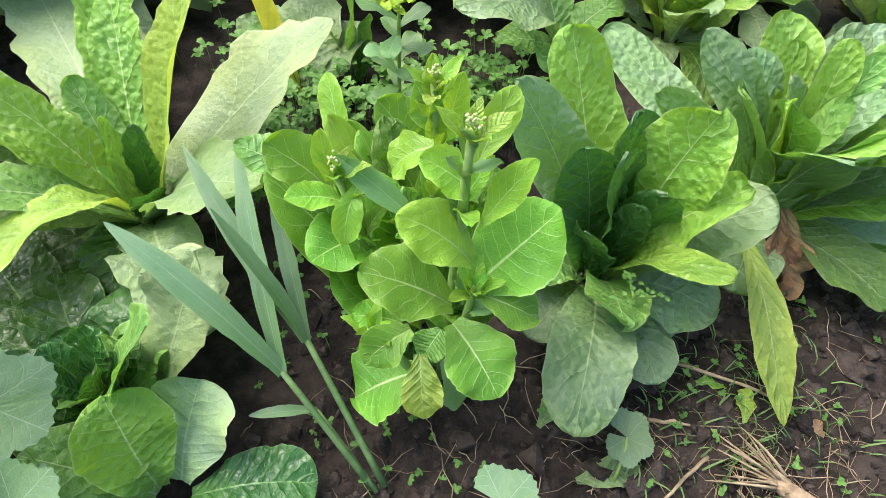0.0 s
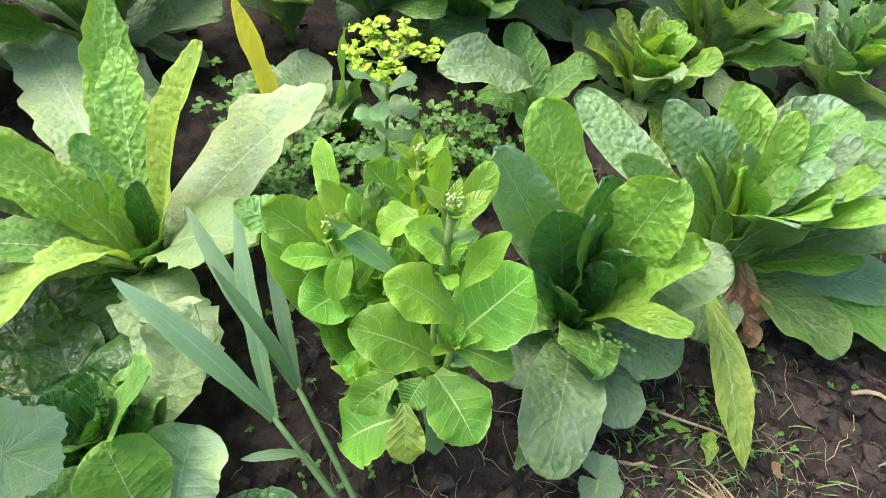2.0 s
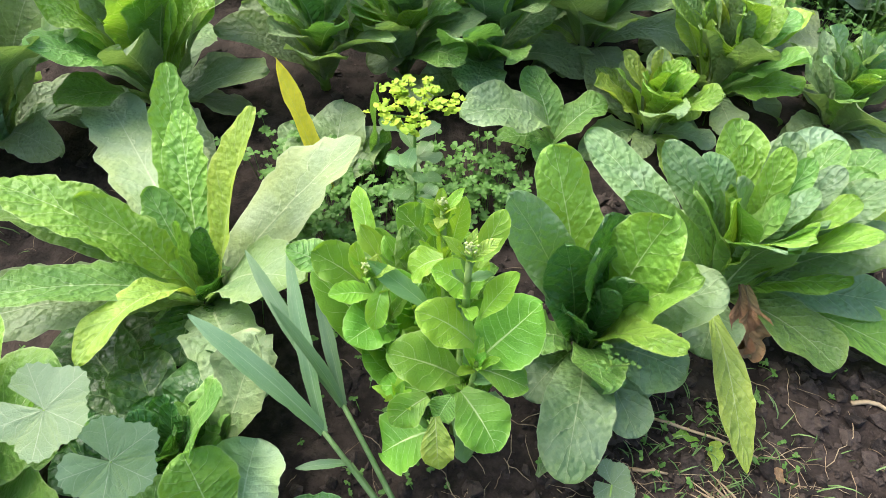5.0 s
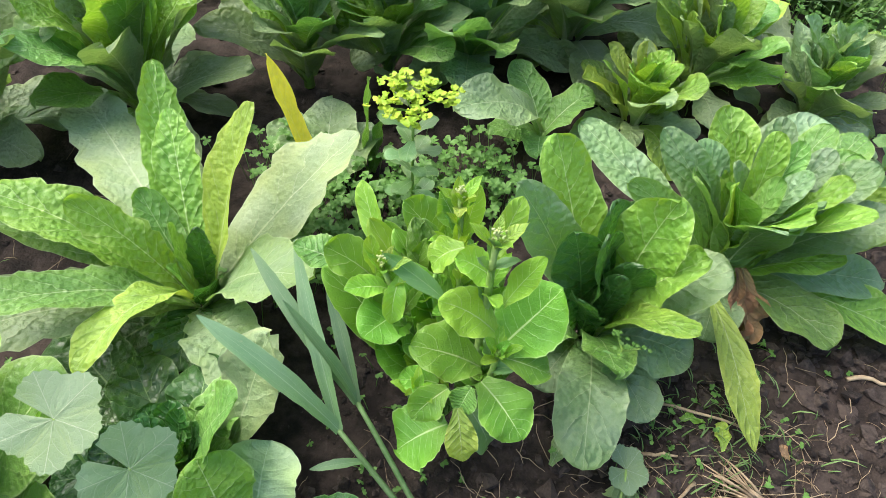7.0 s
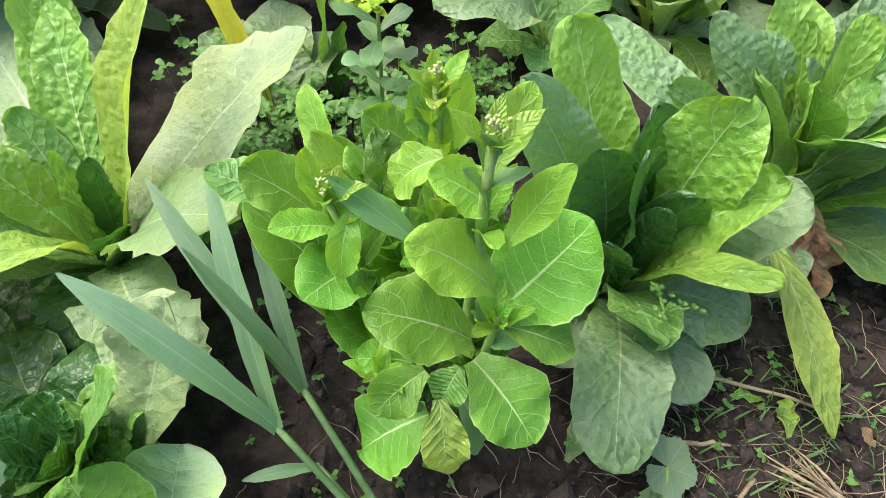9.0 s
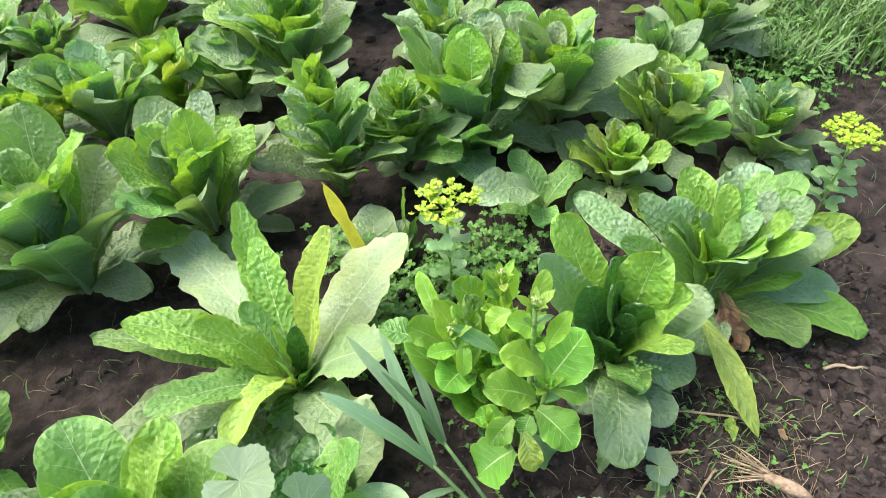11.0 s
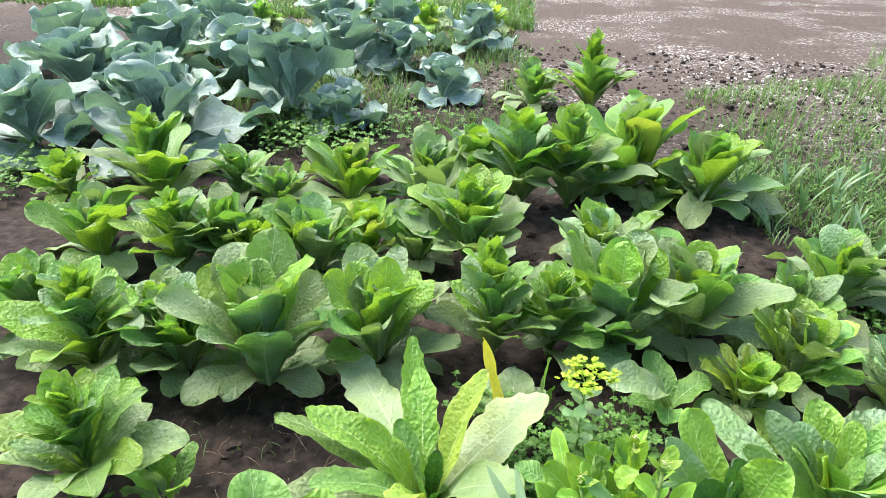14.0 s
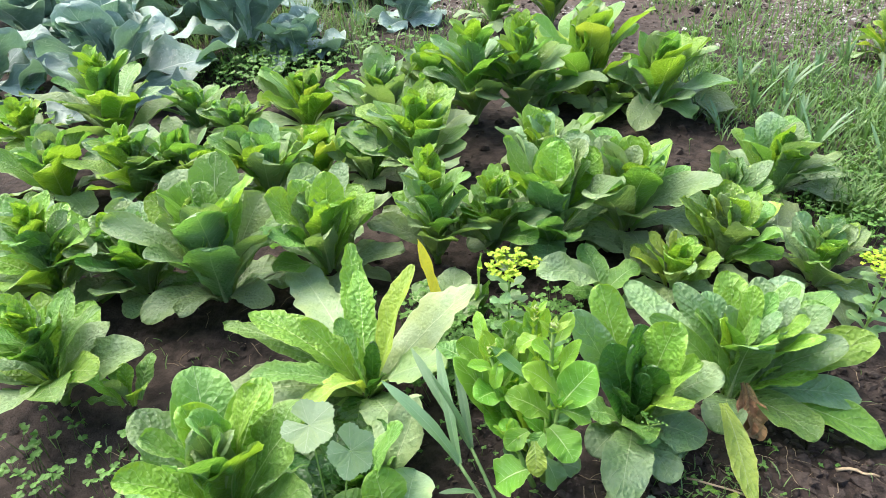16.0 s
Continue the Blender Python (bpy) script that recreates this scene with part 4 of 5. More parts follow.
BED += [
    ("bolt", -2.016, 1.976, 0.42, 0.22, 65, "tall bolting lettuce with a bud-topped stalk"),
    ("cos", -1.723, 2.227, 0.28, 0.16, 66, "upright green lettuce in the back row"),
    ("cos", -1.459, 2.115, 0.24, 0.16, 67, "grey-green lettuce in the back row"),
    ("cos", -2.549, 1.999, 0.24, 0.14, 68, "small yellow-green lettuce by the cabbages"),
    ("cos", -1.188, 2.318, 0.34, 0.28, 69, "spreading yellow-green lettuce with loose leaves"),
    ("cos", -0.770, 2.293, 0.41, 0.25, 70, "full bright green lettuce in the back row"),
    ("cos", -0.626, 2.622, 0.37, 0.20, 71, "lettuce with crinkled pale top leaves"),
    ("bolt", -0.359, 2.479, 0.45, 0.21, 72, "dark green bolting lettuce in the back row"),
    ("bolt", -0.141, 2.549, 0.48, 0.20, 73, "bolting lettuce with drooping pale lower leaves"),
    ("cos", 0.170, 2.850, 0.50, 0.28, 74, "tall yellow-green lettuce in the back row"),
    ("cos", 0.518, 2.720, 0.40, 0.28, 75, "open green lettuce beside the grass"),
    ("cos", -0.529, 4.347, 0.34, 0.23, 76, "green lettuce at the bed's end"),
    ("bolt", -0.095, 4.283, 0.56, 0.20, 77, "tall bolting lettuce at the bed's end"),
    ("cos", -0.033, 2.663, 0.24, 0.16, 139, "low pale lettuce between two bolting ones"),
    ("cos", 0.307, 2.694, 0.22, 0.16, 140, "low green lettuce beside the open one"),
    ("cos", -3.100, 7.900, 0.34, 0.34, 131, "bright green lettuce behind the cabbages"),
    ("cos", -2.200, 7.600, 0.36, 0.32, 132, "yellow-green lettuce behind the cabbages"),
    ("cos", -1.500, 7.700, 0.40, 0.34, 133, "tall yellow-green plant behind the cabbages"),
    ("cos", -4.300, 7.200, 0.34, 0.34, 134, "bright green lettuce at the far side"),
    ("cos", -2.650, 8.600, 0.36, 0.34, 135, "green lettuce far behind the cabbages"),
    ("cos", 1.886, 3.645, 0.26, 0.20, 78, "lone yellow-green lettuce among grass"),
]
SEEDED = random.Random(9)
for kind, x, y, h, r, seed, label in BED:
    near = y < 1.5
    if kind == "bolt":
        bolting_lettuce(x, y, h * 1.02, r * 1.30, label, seed, count=36, tones=("mid", "bright", "blue"), fine=near, lean=(SEEDED.uniform(-0.02, 0.02), SEEDED.uniform(-0.02, 0.02)))
    elif kind == "young":
        cos_lettuce(x, y, h, r, label, seed, count=8, tones=("bright", "mid"), low="bright", fine=near)
    else:
        warm = "yellow" in label
        cos_lettuce(x, y, h, r * (1.30 if y > 1.4 else 1.18), label, seed, count=32, lean=(SEEDED.uniform(-0.03, 0.03), SEEDED.uniform(-0.03, 0.03)), tones=("bright", "yellow", "mid", "bright") if warm else ("mid", "blue", "pale", "blue", "bright") if seed % 2 else ("blue", "mid", "bright", "pale", "mid"),
                    low="pale", fine=near)

# ---- cabbages behind ----
for x, y, h, r, seed, label in [
    (-2.489, 2.671, 0.48, 0.36, 82, "blue-green cabbage with upright crinkled leaves"),
    (-2.115, 3.579, 0.52, 0.46, 84, "wide blue-green cabbage with folded leaves"),
    (-3.621, 4.299, 0.50, 0.48, 83, "large blue-green cabbage in the second row"),
    (-3.765, 3.514, 0.44, 0.40, 81, "large blue-green cabbage with loose leaves"),
    (-1.798, 5.109, 0.37, 0.30, 87, "blue-green cabbage far back beside green weeds"),
    (-1.208, 4.334, 0.30, 0.22, 86, "small young blue-green cabbage with few leaves"),
    (-3.659, 5.299, 0.50, 0.50, 90, "blue-green cabbage behind the larger ones"),
    (-2.350, 5.129, 0.42, 0.42, 85, "blue-green cabbage in the row far back"),
    (-3.308, 2.554, 0.42, 0.34, 89, "large blue-green cabbage at the bed's side"),
    (-1.358, 6.394, 0.38, 0.36, 88, "pale blue-green cabbage at the row's end"),
    (-3.000, 6.500, 0.44, 0.48, 96, "blue-green cabbage half hidden behind another"),
    (-2.300, 6.500, 0.42, 0.42, 98, "blue-green cabbage in the last row"),
    (-4.300, 6.000, 0.46, 0.46, 99, "blue-green cabbage at the plot's far side"),
    (-4.450, 4.300, 0.46, 0.44, 100, "blue-green cabbage beyond the first row"),
    (-2.850, 4.250, 0.44, 0.40, 101, "blue-green cabbage between two larger ones"),
    (-3.100, 3.350, 0.40, 0.36, 102, "blue-green cabbage with drooping outer leaves"),
    (-1.700, 3.420, 0.24, 0.26, 97, "low blue-green cabbage beside a larger one"),
]:
    cabbage(x, y, h, r, label, seed)

# ---- single leaves of neighbours that stand out ----
dock = plant("dock_plant", -0.112, 1.000, "small dock with narrow upright green leaves", "weed")
for tx, ty, tz, w in [(0.01, -0.01, 0.250, 0.056), (0.03, 0.0, 0.15, 0.04), (-0.04, -0.03, 0.13, 0.036), (0.05, -0.03, 0.11, 0.035)]:
    leaf(dock, (tx * 0.15, ty * 0.15, 0.0), (tx, ty, tz), w, "mid", arch=0.04, roll=0, rows=16, cols=9, rng=RNG, peak=0.5, blunt=0.7, neck=0.3)
old_crown = plant("old_lettuce", -0.19, 0.915, "old lettuce crown with one yellowed upright leaf", "lettuce")
leaf(old_crown, (0.0, 0.0, 0.02), (-0.096, 0.073, 0.279), 0.046, "gold", label="bright yellow dying leaf", arch=-0.08, roll=10, rows=16, cols=7, rng=RNG, fold=0.5, peak=0.5, blunt=0.8)
for az, r, z, w in [(95, 0.16, 0.13, 0.12), (60, 0.15, 0.10, 0.11), (130, 0.17, 0.09, 0.11)]:
    leaf(old_crown, (0, 0, 0.01), around(az, r, z), w, "pale", arch=0.25, rows=16, cols=9, rng=RNG, droop=0.4)
flat_leaf = plant("old_lettuce", 0.25, 1.14, "fading lettuce with one broad arching whitish leaf", "lettuce")
leaf(flat_leaf, (0.0, 0.0, 0.03), (-0.190, -0.130, 0.19), 0.115, "pale", arch=0.28, roll=-20, rows=18, cols=9, rng=RNG, droop=0.3)
for az, r, z in [(200, 0.13, 0.05), (120, 0.14, 0.12), (30, 0.12, 0.10), (260, 0.12, 0.06)]:
    leaf(flat_leaf, (0, 0, 0.01), around(az, r, z), 0.085, "mid", arch=0.25, rows=16, cols=9, rng=RNG)

# ---- tall blue-green grass beside the bolting lettuce ----
reed = plant("reed_grass", 0.052, 0.300, "tall blue-green grass with broad arching blades", "grass")
NODE_A, NODE_B = (-0.112, 0.079, 0.130), (-0.092, 0.116, 0.140)
stem(reed, (0.0, 0.0, 0.0), NODE_A, 0.0046, 0.0036, 0.004, REED_STEM)
stem(reed, (0.014, 0.004, 0.0), NODE_B, 0.0046, 0.0036, 0.004, REED_STEM)
stem(reed, (0.006, -0.004, 0.0), (-0.077, 0.064, 0.060), 0.0036, 0.0028, 0.004, REED_STEM)
for base, tip, w, arch, roll in [
    (NODE_A, (-0.282, 0.148, 0.283), 0.030, 0.14, -10),
    (NODE_A, (-0.193, 0.271, 0.290), 0.026, 0.07, -25),
    (NODE_B, (-0.251, 0.258, 0.280), 0.025, 0.08, -25),
    (NODE_B, (-0.135, 0.221, 0.280), 0.021, 0.07, -25),
    (NODE_B, (-0.179, 0.176, 0.290), 0.021, 0.10, 30),
    ((-0.077, 0.064, 0.060), (-0.150, 0.043, 0.075), 0.015, 0.10, 0),
]:
    leaf(reed, base, tip, w, "reed", name="blade", arch=arch, roll=roll, rows=20, cols=7, rng=RNG, peak=0.55, neck=0.55, blunt=0.75, taper=2.0, fold=0.35, ruffle=0.03, droop=0.35)


# ---- spurges with yellow heads ----
def spurge(x, y, height, size, label, seed, whorls=4, petals=SPURGE, bracts=26):
    rng = random.Random(seed)
    root = plant("spurge", x, y, label, "weed", "spurges")
    stem(root, (0, 0, 0), (0, 0, height - size * 0.5), 0.0035, 0.0025)
    for i in range(18):
        k = i / 17
        az, long = i * 137.5, size * (0.75 + 0.3 * rng.random())
        at = (0, 0, height * (0.15 + 0.62 * k))
        end = np.array(at) + np.array(around(az, long * 0.9, long * rng.uniform(0.0, 0.45)))
        leaf(root, at, end, long * 0.5, "small", arch=0.12, rows=9, cols=5, rng=rng, peak=0.7, blunt=0.5, fold=0.15)
    for j in range(whorls + 1):
        az = j * 360 / whorls + rng.uniform(-15, 15)
        tip = np.array(around(az, 0.0 if j == whorls else size * rng.uniform(0.55, 0.75), height - size * rng.uniform(0.05, 0.25)))
        stem(root, (0, 0, height - size * 0.55), tip, 0.0018, 0.0015, name="ray")
        heap = Heap()
        for i in range(bracts):
            c = tip + np.array([rng.gauss(0, size * 0.19), rng.gauss(0, size * 0.19), rng.gauss(0, size * 0.08)])
            v, f, _ = leaf_arrays(c, c + np.array(around(rng.uniform(0, 360), size * 0.16, size * rng.uniform(-0.02, 0.08))), size * 0.22, arch=0.15, rows=5, cols=5, rng=rng, peak=0.6)
            heap.add(v, f)
            heap.add(*ball(c + (0, 0, size * 0.03), size * 0.035, rng))
        tagged(heap.done("flower_head", petals, root, "yellow-green spurge flower head"), kind="stuff")
    return root


spurge(-0.010, 0.853, 0.325, 0.065, "spurge with a bright yellow flower head", 91, 5)
spurge(0.945, 1.050, 0.27, 0.07, "yellow-flowered spurge at the bed's edge", 92, 5)
spurge(0.330, 0.524, 0.170, 0.032, "small green spurge under a lettuce leaf", 93, 3, WEED, bracts=8)


# ---- mallows ----
def mallow_leaf(root, foot, centre, radius, face, seed, lobes=5):
    """A round lobed leaf with a toothed edge on a thin stalk."""
    rng = random.Random(seed)
    n = Vector(face).normalized()
    a = n.cross(Vector((0.2, 1, 0.1))).normalized()
    b = n.cross(a)
    verts, uvs, rings, spokes = [np.array(centre)], [(0.5, 0.0)], 6, 60
    for i in range(1, rings + 1):
        for j in range(spokes):
            ang = 0.18 + (2 * math.pi - 0.36) * j / (spokes - 1)
            lobe = (j / (spokes - 1) * lobes) % 1.0
            rim = radius * (0.84 + 0.18 * math.sin(math.pi * lobe) + (0.03 if j % 2 else -0.02) * (i == rings) + 0.03 * math.sin(ang * 3 + seed))
            q = i / rings
            dish = radius * (0.05 * q * q * math.cos(2 * ang + seed) + 0.12 * q - 0.10 * abs(lobe - 0.5) * q)
            p = Vector(centre) + (a * math.cos(ang) + b * math.sin(ang)) * rim * q + n * (dish + rng.uniform(-1, 1) * radius * 0.012)
            verts.append(np.array(p))
            uvs.append((0.5 + 0.5 * (lobe * 2 - 1) * 0.999, 0.1 + 0.8 * q))
    faces = [(0, 1 + j, 2 + j) for j in range(spokes - 1)]
    for i in range(rings - 1):
        o = 1 + i * spokes
        faces += [(o + j, o + spokes + j, o + spokes + j + 1, o + j + 1) for j in range(spokes - 1)]
    mesh_object("leaf", verts, faces, LEAF["mallow"], root, uvs)
    stem(root, foot, centre, 0.0022, 0.0016, 0.01, name="leaf_stalk")


mallow = plant("mallow", -0.30, 0.235, "mallow with round lobed pale green leaves", "weed", "mallows")
mallow_leaf(mallow, (0, 0, 0), (-0.036, 0.065, 0.290), 0.054, (0.1, -0.35, 1), 1)
mallow_leaf(mallow, (0.01, 0, 0), (0.064, 0.020, 0.292), 0.050, (0.75, -0.35, 0.7), 2)
mallow_leaf(mallow, (0.01, -0.01, 0), (0.02, -0.03, 0.12), 0.050, (0.0, -0.3, 1), 3)
low_mallow = plant("mallow", 0.215, 0.27, "low mallow with one lobed grey-green leaf on bare soil", "weed", "mallows")
mallow_leaf(low_mallow, (0.03, -0.02, 0), (-0.012, 0.016, 0.075), 0.044, (0.0, -0.35, 1), 4)
dark_mallow = plant("mallow", 0.345, 0.40, "small dark mallow leaf in a lettuce's shade", "weed", "mallows")
mallow_leaf(dark_mallow, (0.0, -0.05, 0), (0.008, -0.005, 0.035), 0.036, (0.4, -0.3, 1), 5)


# ---- low weeds, parsley-like leaves, straw ----
LEAFLETS = [leaf_arrays((0, 0, 0), (1, 0, 0.1 * (i % 3)), 0.6 + 0.05 * (i % 5), arch=0.15, roll=-25 + 7 * i, rows=5, cols=5, rng=RNG, peak=0.62, neck=0.15)[:2] for i in range(8)]


def scatter_leaflets(name, label, spots, material, seed, size, lift, lobes=3):
    """Small leaves on thin stalks round the given spots: x, y, spread, count."""
    rng = random.Random(seed)
    heap = Heap()
    for sx, sy, spread_r, count in spots:
        for _ in range(count):
            x, y = rng.gauss(sx, spread_r), rng.gauss(sy, spread_r)
            z0 = float(soil_height(x, y))
            top = np.array((x + rng.uniform(-0.02, 0.02), y + rng.uniform(-0.02, 0.02), z0 + rng.uniform(0.25, 1.0) * lift))
            v, f = tube_arrays(bowed((x, y, z0), top, 0.004, 4), (0.0009, 0.0008, 0.0007, 0.0006), 3)
            heap.add(v, f)
            way = rng.uniform(0, 360)
            for j in range(lobes):
                s, turn = size * rng.uniform(0.7, 1.25), radians(way + (j - (lobes - 1) / 2) * 62)
                v, f = LEAFLETS[rng.randrange(8)]
                c, d = math.cos(turn), math.sin(turn)
                v = np.stack([v[:, 0] * c - v[:, 1] * d, v[:, 0] * d + v[:, 1] * c, v[:, 2] + v[:, 0] * rng.uniform(-0.15, 0.3)], -1)
                heap.add(v[:25] * s + top, f[:16])
    return tagged(heap.done(name, material), label, "weeds", kind="stuff")


scatter_leaflets("parsley_weeds", "parsley-like weeds with small lobed leaves between lettuces",
                 [(-0.20, 0.79, 0.06, 70), (-0.10, 0.83, 0.06, 80), (-0.02, 0.90, 0.05, 60), (0.09, 0.95, 0.05, 70), (0.16, 0.95, 0.04, 40), (-0.28, 0.95, 0.05, 40), (-0.05, 0.72, 0.04, 30), (0.02, 0.84, 0.05, 60), (-0.15, 0.72, 0.05, 50)], WEED, 101, 0.014, 0.11, 5)
scatter_leaflets("seedling_weeds", "tiny green seedlings on bare soil",
                 [(0.48, 0.47, 0.07, 30), (0.62, 0.52, 0.10, 18), (0.72, 0.68, 0.10, 12), (0.10, 0.30, 0.07, 18), (0.42, 0.33, 0.08, 20), (0.02, 0.40, 0.06, 14), (-0.55, 0.47, 0.08, 30), (0.0, 0.62, 0.12, 40)], WEED, 102, 0.008, 0.02, 3)
scatter_leaflets("edge_weeds", "low leafy weeds along the bed's edge",
                 [(1.10, 1.62, 0.12, 150), (1.25, 1.95, 0.18, 190), (1.0, 1.8, 0.10, 80), (1.6, 2.4, 0.3, 180), (1.5, 3.2, 0.4, 220), (2.2, 4.2, 0.6, 220), (1.0, 3.6, 0.3, 140), (-0.98, 0.17, 0.07, 40), (-1.05, 0.30, 0.06, 25), (-0.85, 0.30, 0.08, 40)], WEED, 103, 0.016, 0.09, 3)
scatter_leaflets("back_weeds", "low green weeds between cabbages and lettuces",
                 [(-2.9, 2.1, 0.20, 150), (-3.2, 2.0, 0.25, 120), (-2.0, 3.15, 0.20, 200), (-1.6, 3.05, 0.20, 160), (-1.3, 3.5, 0.30, 120), (-2.9, 5.6, 0.6, 160), (-1.9, 6.2, 0.5, 160)], WEED, 104, 0.030, 0.13, 3)


def blades(count, spots, long, wide, seed):
    """Bent grass blades, each of three joints, at places drawn from spots(rng)."""
    rng = np.random.RandomState(seed)
    x, y, tall = spots(rng, count)
    n = len(x)
    way, lean = rng.uniform(0, 2 * np.pi, n), rng.uniform(0.15, 0.95, n)
    size = long * tall * rng.uniform(0.5, 1.2, n)
    width = wide * rng.uniform(0.7, 1.3, n)
    d = np.stack([np.cos(way), np.sin(way), np.zeros(n)], -1)
    a = np.stack([-np.sin(way), np.cos(way), np.zeros(n)], -1)
    foot = np.stack([x, y, soil_height(x, y) - 0.004], -1)
    parts = []
    for k, w in ((0.0, 0.8), (0.4, 1.0), (0.75, 0.7)):
        mid = foot + d * (lean * size * k**1.7)[:, None] + np.array((0, 0, 1.0)) * (size * (k - 0.42 * lean * k**2.4))[:, None]
        parts += [mid - a * (width * w / 2)[:, None], mid + a * (width * w / 2)[:, None]]
    parts.append(foot + d * (lean * size)[:, None] + np.array((0, 0, 1.0)) * (size * (1 - 0.5 * lean))[:, None])
    verts = np.stack(parts, 1).reshape(-1, 3)
    faces = []
    for i in range(0, 7 * n, 7):
        faces += [(i, i + 1, i + 3, i + 2), (i + 2, i + 3, i + 5, i + 4), (i + 4, i + 5, i + 6)]
    return verts, faces


def edge_grass(rng, count):
    x, y = 0.2 + 5.8 * rng.uniform(0, 1, count * 5) ** 1.3, 1.7 + 8.0 * rng.uniform(0, 1, count * 5) ** 1.5
    clump = lattice(x, y, 0.22, 31) + 0.8 * lattice(x, y, 0.8, 32)
    bed = x > np.maximum(0.62, 1.18 - 0.38 * (y - 1.5)) + 0.1 * lattice(x, y, 0.3, 33)
    bare = y > 5.0 + 0.95 * np.abs(x - 0.6) + 0.5 * lattice(x, y, 0.7, 35)
    strip = y < 3.5 + 0.35 * x + 0.4 * lattice(x, y, 0.6, 36)
    dense = np.where(strip, np.where(clump > -0.1, 1.0, 0.3), np.where(clump > 0.2, 0.45, 0.14))
    keep = bed & ~bare & (rng.uniform(0, 1, count * 5) < dense)
    x, y = x[keep][:count], y[keep][:count]
    return x, y, np.clip(0.8 + 0.6 * lattice(x, y, 0.5, 34), 0.3, 1.5)


def back_grass(rng, count):
    x, y = rng.uniform(-4.5, 0.0, count * 2), rng.uniform(2.2, 9.0, count * 2)
    keep = (y > 2.9 + 0.55 * x + 1.2) & (lattice(x, y, 0.3, 41) > -0.25) & (x < -0.35 - 0.12 * (y - 3))
    x, y = x[keep][:count], y[keep][:count]
    return x, y, np.clip(0.8 + 0.5 * lattice(x, y, 0.5, 42), 0.3, 1.4)


def far_meadow(rng, count):
    x, y = rng.uniform(-13.0, -0.6, count * 2), 8.0 + 9.0 * rng.uniform(0, 1, count * 2) ** 1.4
    keep = (x < -0.9 - 0.12 * (y - 8)) & (lattice(x, y, 0.5, 51) > -0.55)
    x, y = x[keep][:count], y[keep][:count]
    return x, y, np.clip(0.9 + 0.4 * lattice(x, y, 0.7, 52), 0.4, 1.4)


def near_grass(rng, count):
    x = np.concatenate([rng.normal(0.50, 0.09, count // 2), rng.normal(0.80, 0.25, count // 4), rng.normal(-0.75, 0.2, count // 4)])
    y = np.concatenate([rng.normal(0.45, 0.08, count // 2), rng.normal(1.05, 0.25, count // 4), rng.normal(0.55, 0.2, count // 4)])
    return x, y, np.full(len(x), 1.0)


for name, label, spots, count, long, wide, material, seed in [
    ("meadow_grass", "patchy green grass beside the bed", edge_grass, 27000, 0.19, 0.0075, TURF, 201),
    ("far_meadow", "pale green meadow grass beyond the plot", far_meadow, 15000, 0.26, 0.022, TURF, 205),
    ("back_grass", "thin grass between the cabbages", back_grass, 9000, 0.22, 0.0065, TURF, 202),
    ("dry_back_grass", "thin dry stalks between the cabbages", back_grass, 1500, 0.24, 0.003, STRAW, 203),
    ("grass_seedlings", "short sparse grass on the bare soil", near_grass, 420, 0.045, 0.0025, TURF, 204),
]:
    v, f = blades(count, spots, long, wide, seed)
    tagged(mesh_object(name, v, f, material), label, "grass", kind="stuff")


def straw_litter():
    rng = random.Random(77)
    heap = Heap()
    for sx, sy, spread_r, count in [(0.49, 0.43, 0.08, 70), (0.58, 0.36, 0.06, 80), (0.68, 0.55, 0.13, 40), (0.30, 0.34, 0.09, 60), (0.85, 0.95, 0.2, 50), (-0.85, 0.62, 0.2, 60), (0.05, 0.35, 0.10, 40), (1.6, 3.6, 0.6, 120)]:
        for _ in range(count):
            x, y, ang, long = rng.gauss(sx, spread_r), rng.gauss(sy, spread_r), rng.uniform(0, 6.28), rng.uniform(0.015, 0.09)
            bx, by = x + long * math.cos(ang), y + long * math.sin(ang)
            pts = bowed((x, y, float(soil_height(x, y)) + 0.004), (bx, by, float(soil_height(bx, by)) + 0.005), rng.uniform(0.0, 0.16) * long, 5)
            pts = pts + np.array([[rng.gauss(0, 0.04 * long), rng.gauss(0, 0.04 * long), 0] for _ in range(5)])
            r = rng.uniform(0.0003, 0.0008)
            heap.add(*tube_arrays(pts, (r, r, r, r * 0.8, r * 0.5), 4))
    return tagged(heap.done("straw_litter", STRAW), "dry pale straw and roots on the soil", "straw", kind="stuff")


straw_litter()

# ---- a pulled root and twigs on the soil ----
def lying_twig(a, b, r, label, sag=0.004):
    x, y = a
    root = plant("twig", x, y, label, "twig", "twigs on the soil", z=float(soil_height(x, y)) + r * 0.8)
    pts = bowed((0, 0, 0), (b[0] - x, b[1] - y, float(soil_height(*b)) - float(soil_height(x, y))), sag, 8)
    pts = pts + np.array([[RNG.gauss(0, r * 0.5), RNG.gauss(0, r * 0.5), 0] for _ in range(8)])
    mesh_object("stalk", *tube_arrays(pts, np.linspace(r, r * 0.55, 8)), STRAW, root)
    return root


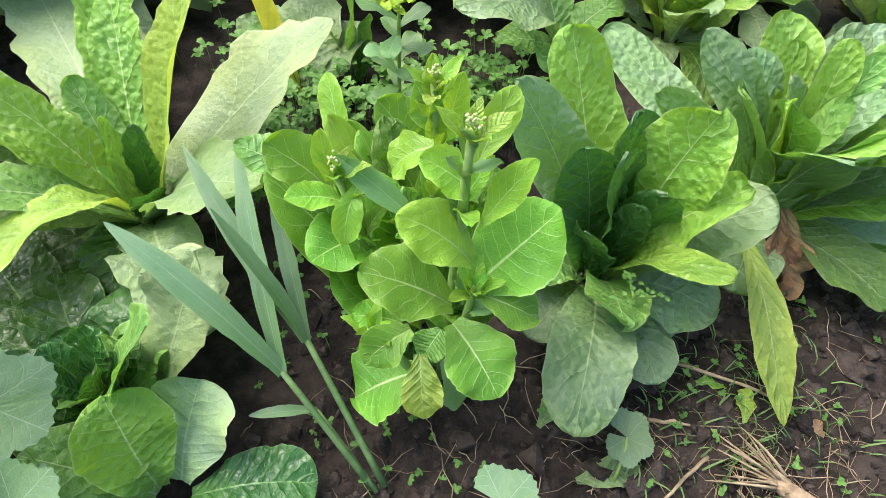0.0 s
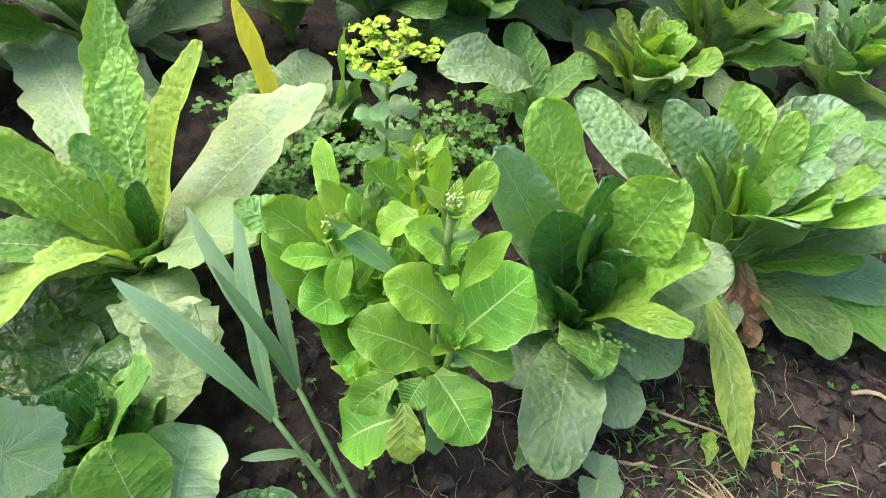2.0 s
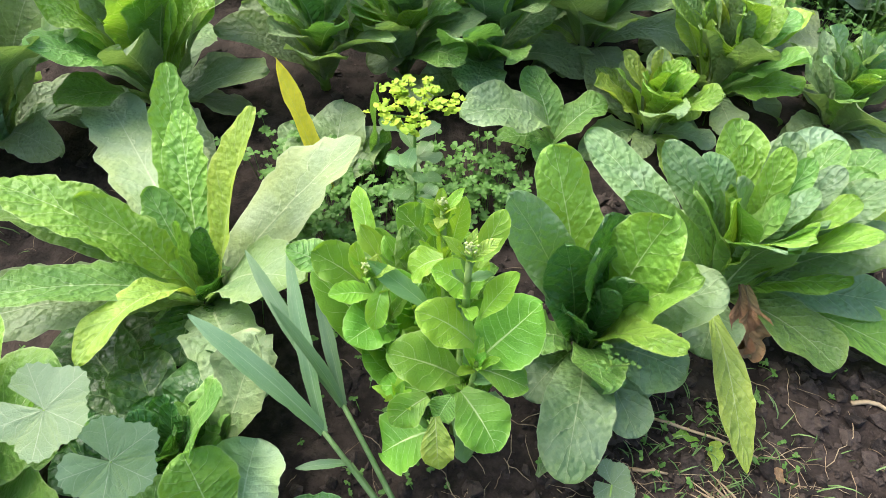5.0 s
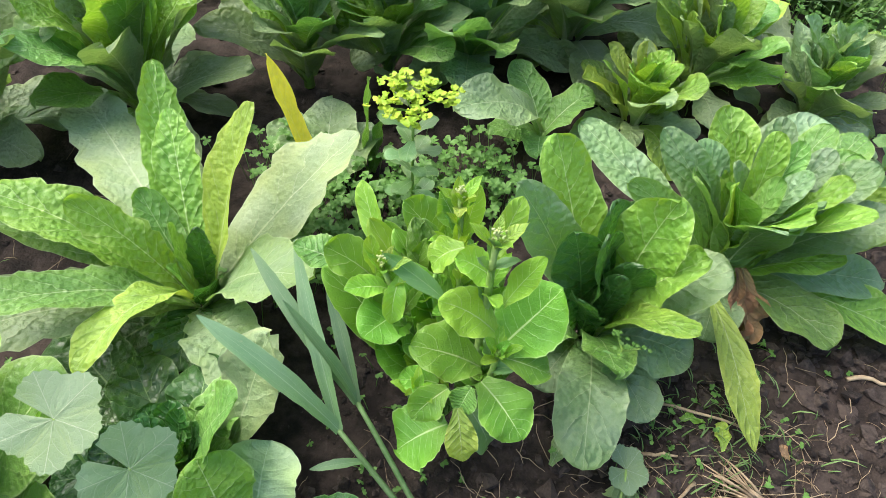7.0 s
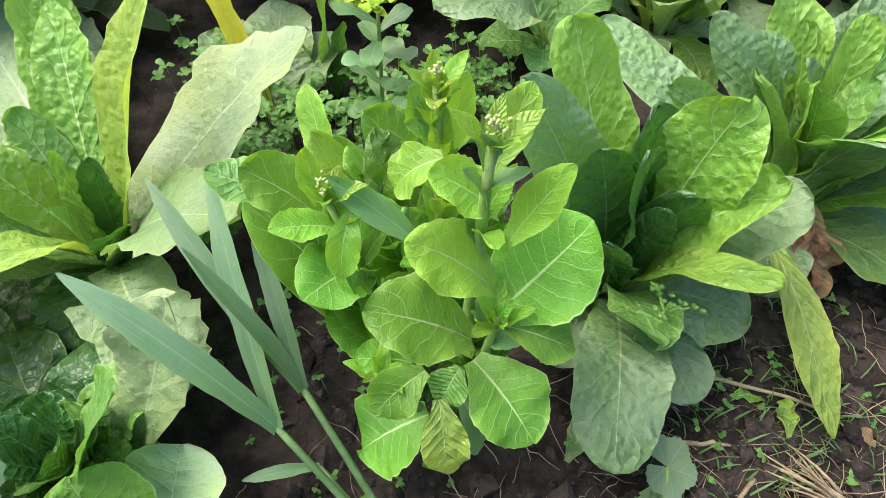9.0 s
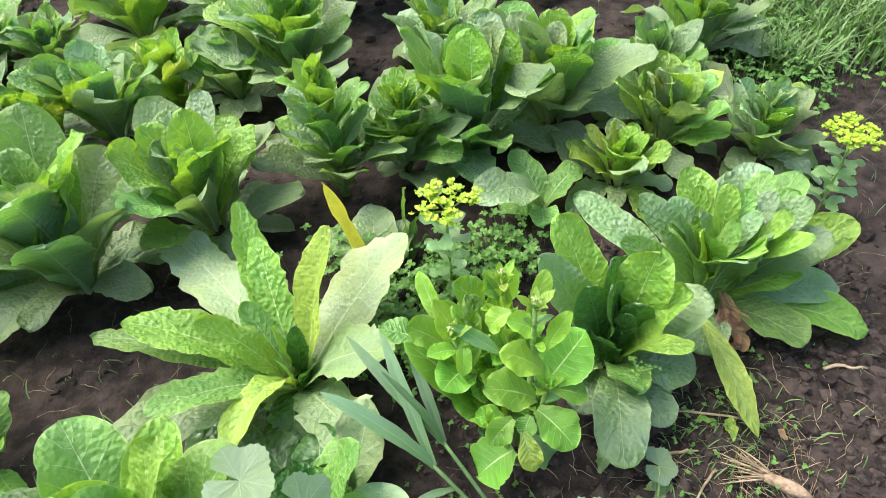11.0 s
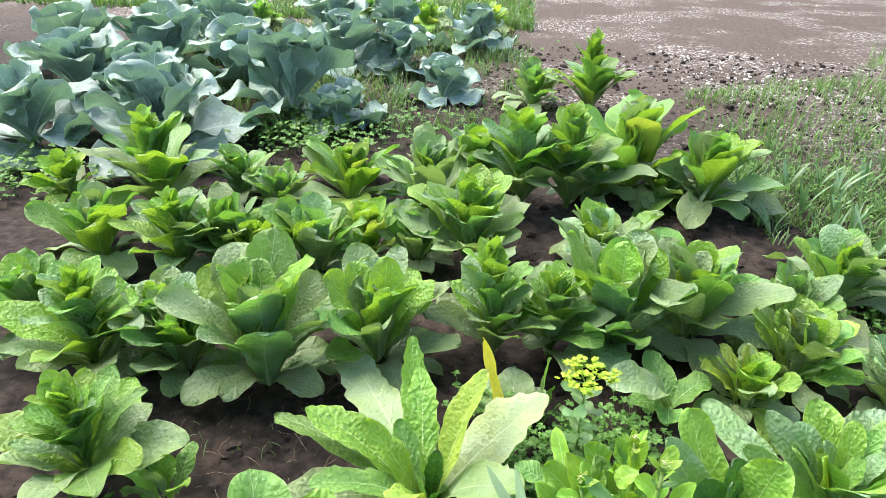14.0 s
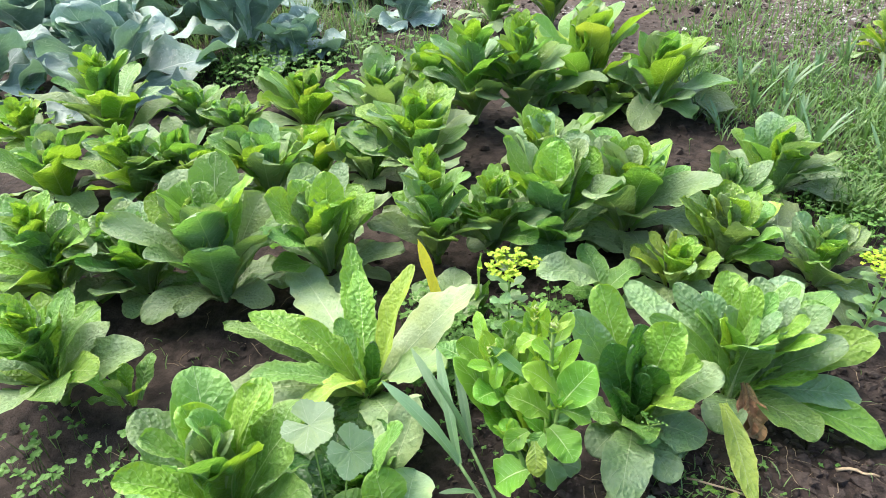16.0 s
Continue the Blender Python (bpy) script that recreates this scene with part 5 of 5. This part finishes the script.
lying_twig((0.395, 0.437), (0.447, 0.440), 0.0035, "short dry stick lying on the soil")
lying_twig((0.430, 0.530), (0.600, 0.478), 0.0030, "long dry brown stalk lying across the soil", 0.012)
lying_twig((0.470, 0.400), (0.400, 0.330), 0.0030, "dry bent stalk on the soil")
lying_twig((0.760, 0.600), (0.840, 0.585), 0.0045, "grey dry stick on bare soil")
pulled = plant("pulled_root", 0.575, 0.362, "pulled pale root with dry torn fibres", "root", z=float(soil_height(0.575, 0.362)) + 0.012)
pts = bowed((0.045, -0.028, 0.0), (-0.030, 0.018, 0.004), 0.003, 8)
mesh_object("root_body", *tube_arrays(pts, (0.004, 0.009, 0.0125, 0.0135, 0.0125, 0.0115, 0.0105, 0.007), 12), ROOT, pulled)
for i in range(26):
    a = np.array((-0.022, 0.014, 0.004)) + np.array([RNG.gauss(0, 0.004) for _ in range(3)])
    b = a + np.array((-RNG.uniform(0.02, 0.09), RNG.uniform(-0.01, 0.06), RNG.uniform(-0.012, 0.014)))
    mesh_object("fibre", *tube_arrays(bowed(a, b, RNG.uniform(-0.002, 0.008), 5), np.linspace(RNG.uniform(0.0012, 0.003), 0.0006, 5), 5), STRAW, pulled)
for x, y, az, long, tone in [(0.249, 0.405, 60, 0.07, "pale"), (0.300, 0.345, 20, 0.08, "pale"), (0.62, 0.44, 100, 0.03, "brown"), (0.52, 0.45, 80, 0.05, "yellow"), (0.46, 0.50, 10, 0.05, "bright")]:
    z = float(soil_height(x, y))
    fallen = plant("fallen_leaf", x, y, "withered fallen leaf lying flat on the soil" if tone != "bright" else "small fresh green leaf on the soil", "leaf", "fallen leaves", z=z)
    leaf(fallen, (0, 0, 0.006), around(az, long, 0.008), long * 0.5, tone, name="blade", arch=0.08, fold=0.2, ruffle=0.2, rows=12, cols=7, rng=RNG)


# ---- broad grass tufts beside the bed ----
def grass_tuft(x, y, height, count, label, seed):
    rng = random.Random(seed)
    root = plant("grass_tuft", x, y, label, "grass", "grass tufts beside the bed")
    for i in range(count):
        az, rise = rng.uniform(0, 360), rng.uniform(45, 85)
        long = height * rng.uniform(0.7, 1.1)
        leaf(root, around(az, 0.006, 0.0), around(az, long * math.cos(radians(rise)), long * math.sin(radians(rise))), rng.uniform(0.012, 0.022), "reed", name="blade",
             arch=0.12, rows=10, cols=5, rng=rng, peak=0.4, neck=0.4, blunt=0.9, fold=0.3, ruffle=0.02, droop=0.4)
    return root


for i in range(16):
    grass_tuft(0.70 + 0.085 * i + 0.10 * math.sin(i * 5.1), 2.62 + 0.055 * i + 0.32 * math.sin(i * 2.7), 0.20 + 0.05 * math.sin(i * 1.9), 7, "low blue-green grass tuft along the bed's edge", 170 + i)
for x, y, h, n, label, seed in [(0.95, 2.25, 0.30, 7, "broad-bladed grass tuft behind the open lettuce", 151), (1.15, 2.30, 0.28, 6, "broad-bladed grass tuft by the path", 152), (0.45, 2.55, 0.26, 4, "few tall grass blades between lettuces", 153),
                                (1.35, 2.10, 0.22, 6, "low grass tuft on the bed's edge", 154), (-0.55, 2.25, 0.16, 4, "thin grass tuft on bare soil", 155), (0.98, 2.75, 0.24, 6, "grass tuft among the meadow grass", 156), (0.0, 2.1, 0.2, 3, "single grass blades behind a lettuce", 157)]:
    grass_tuft(x, y, h, n, label, seed)
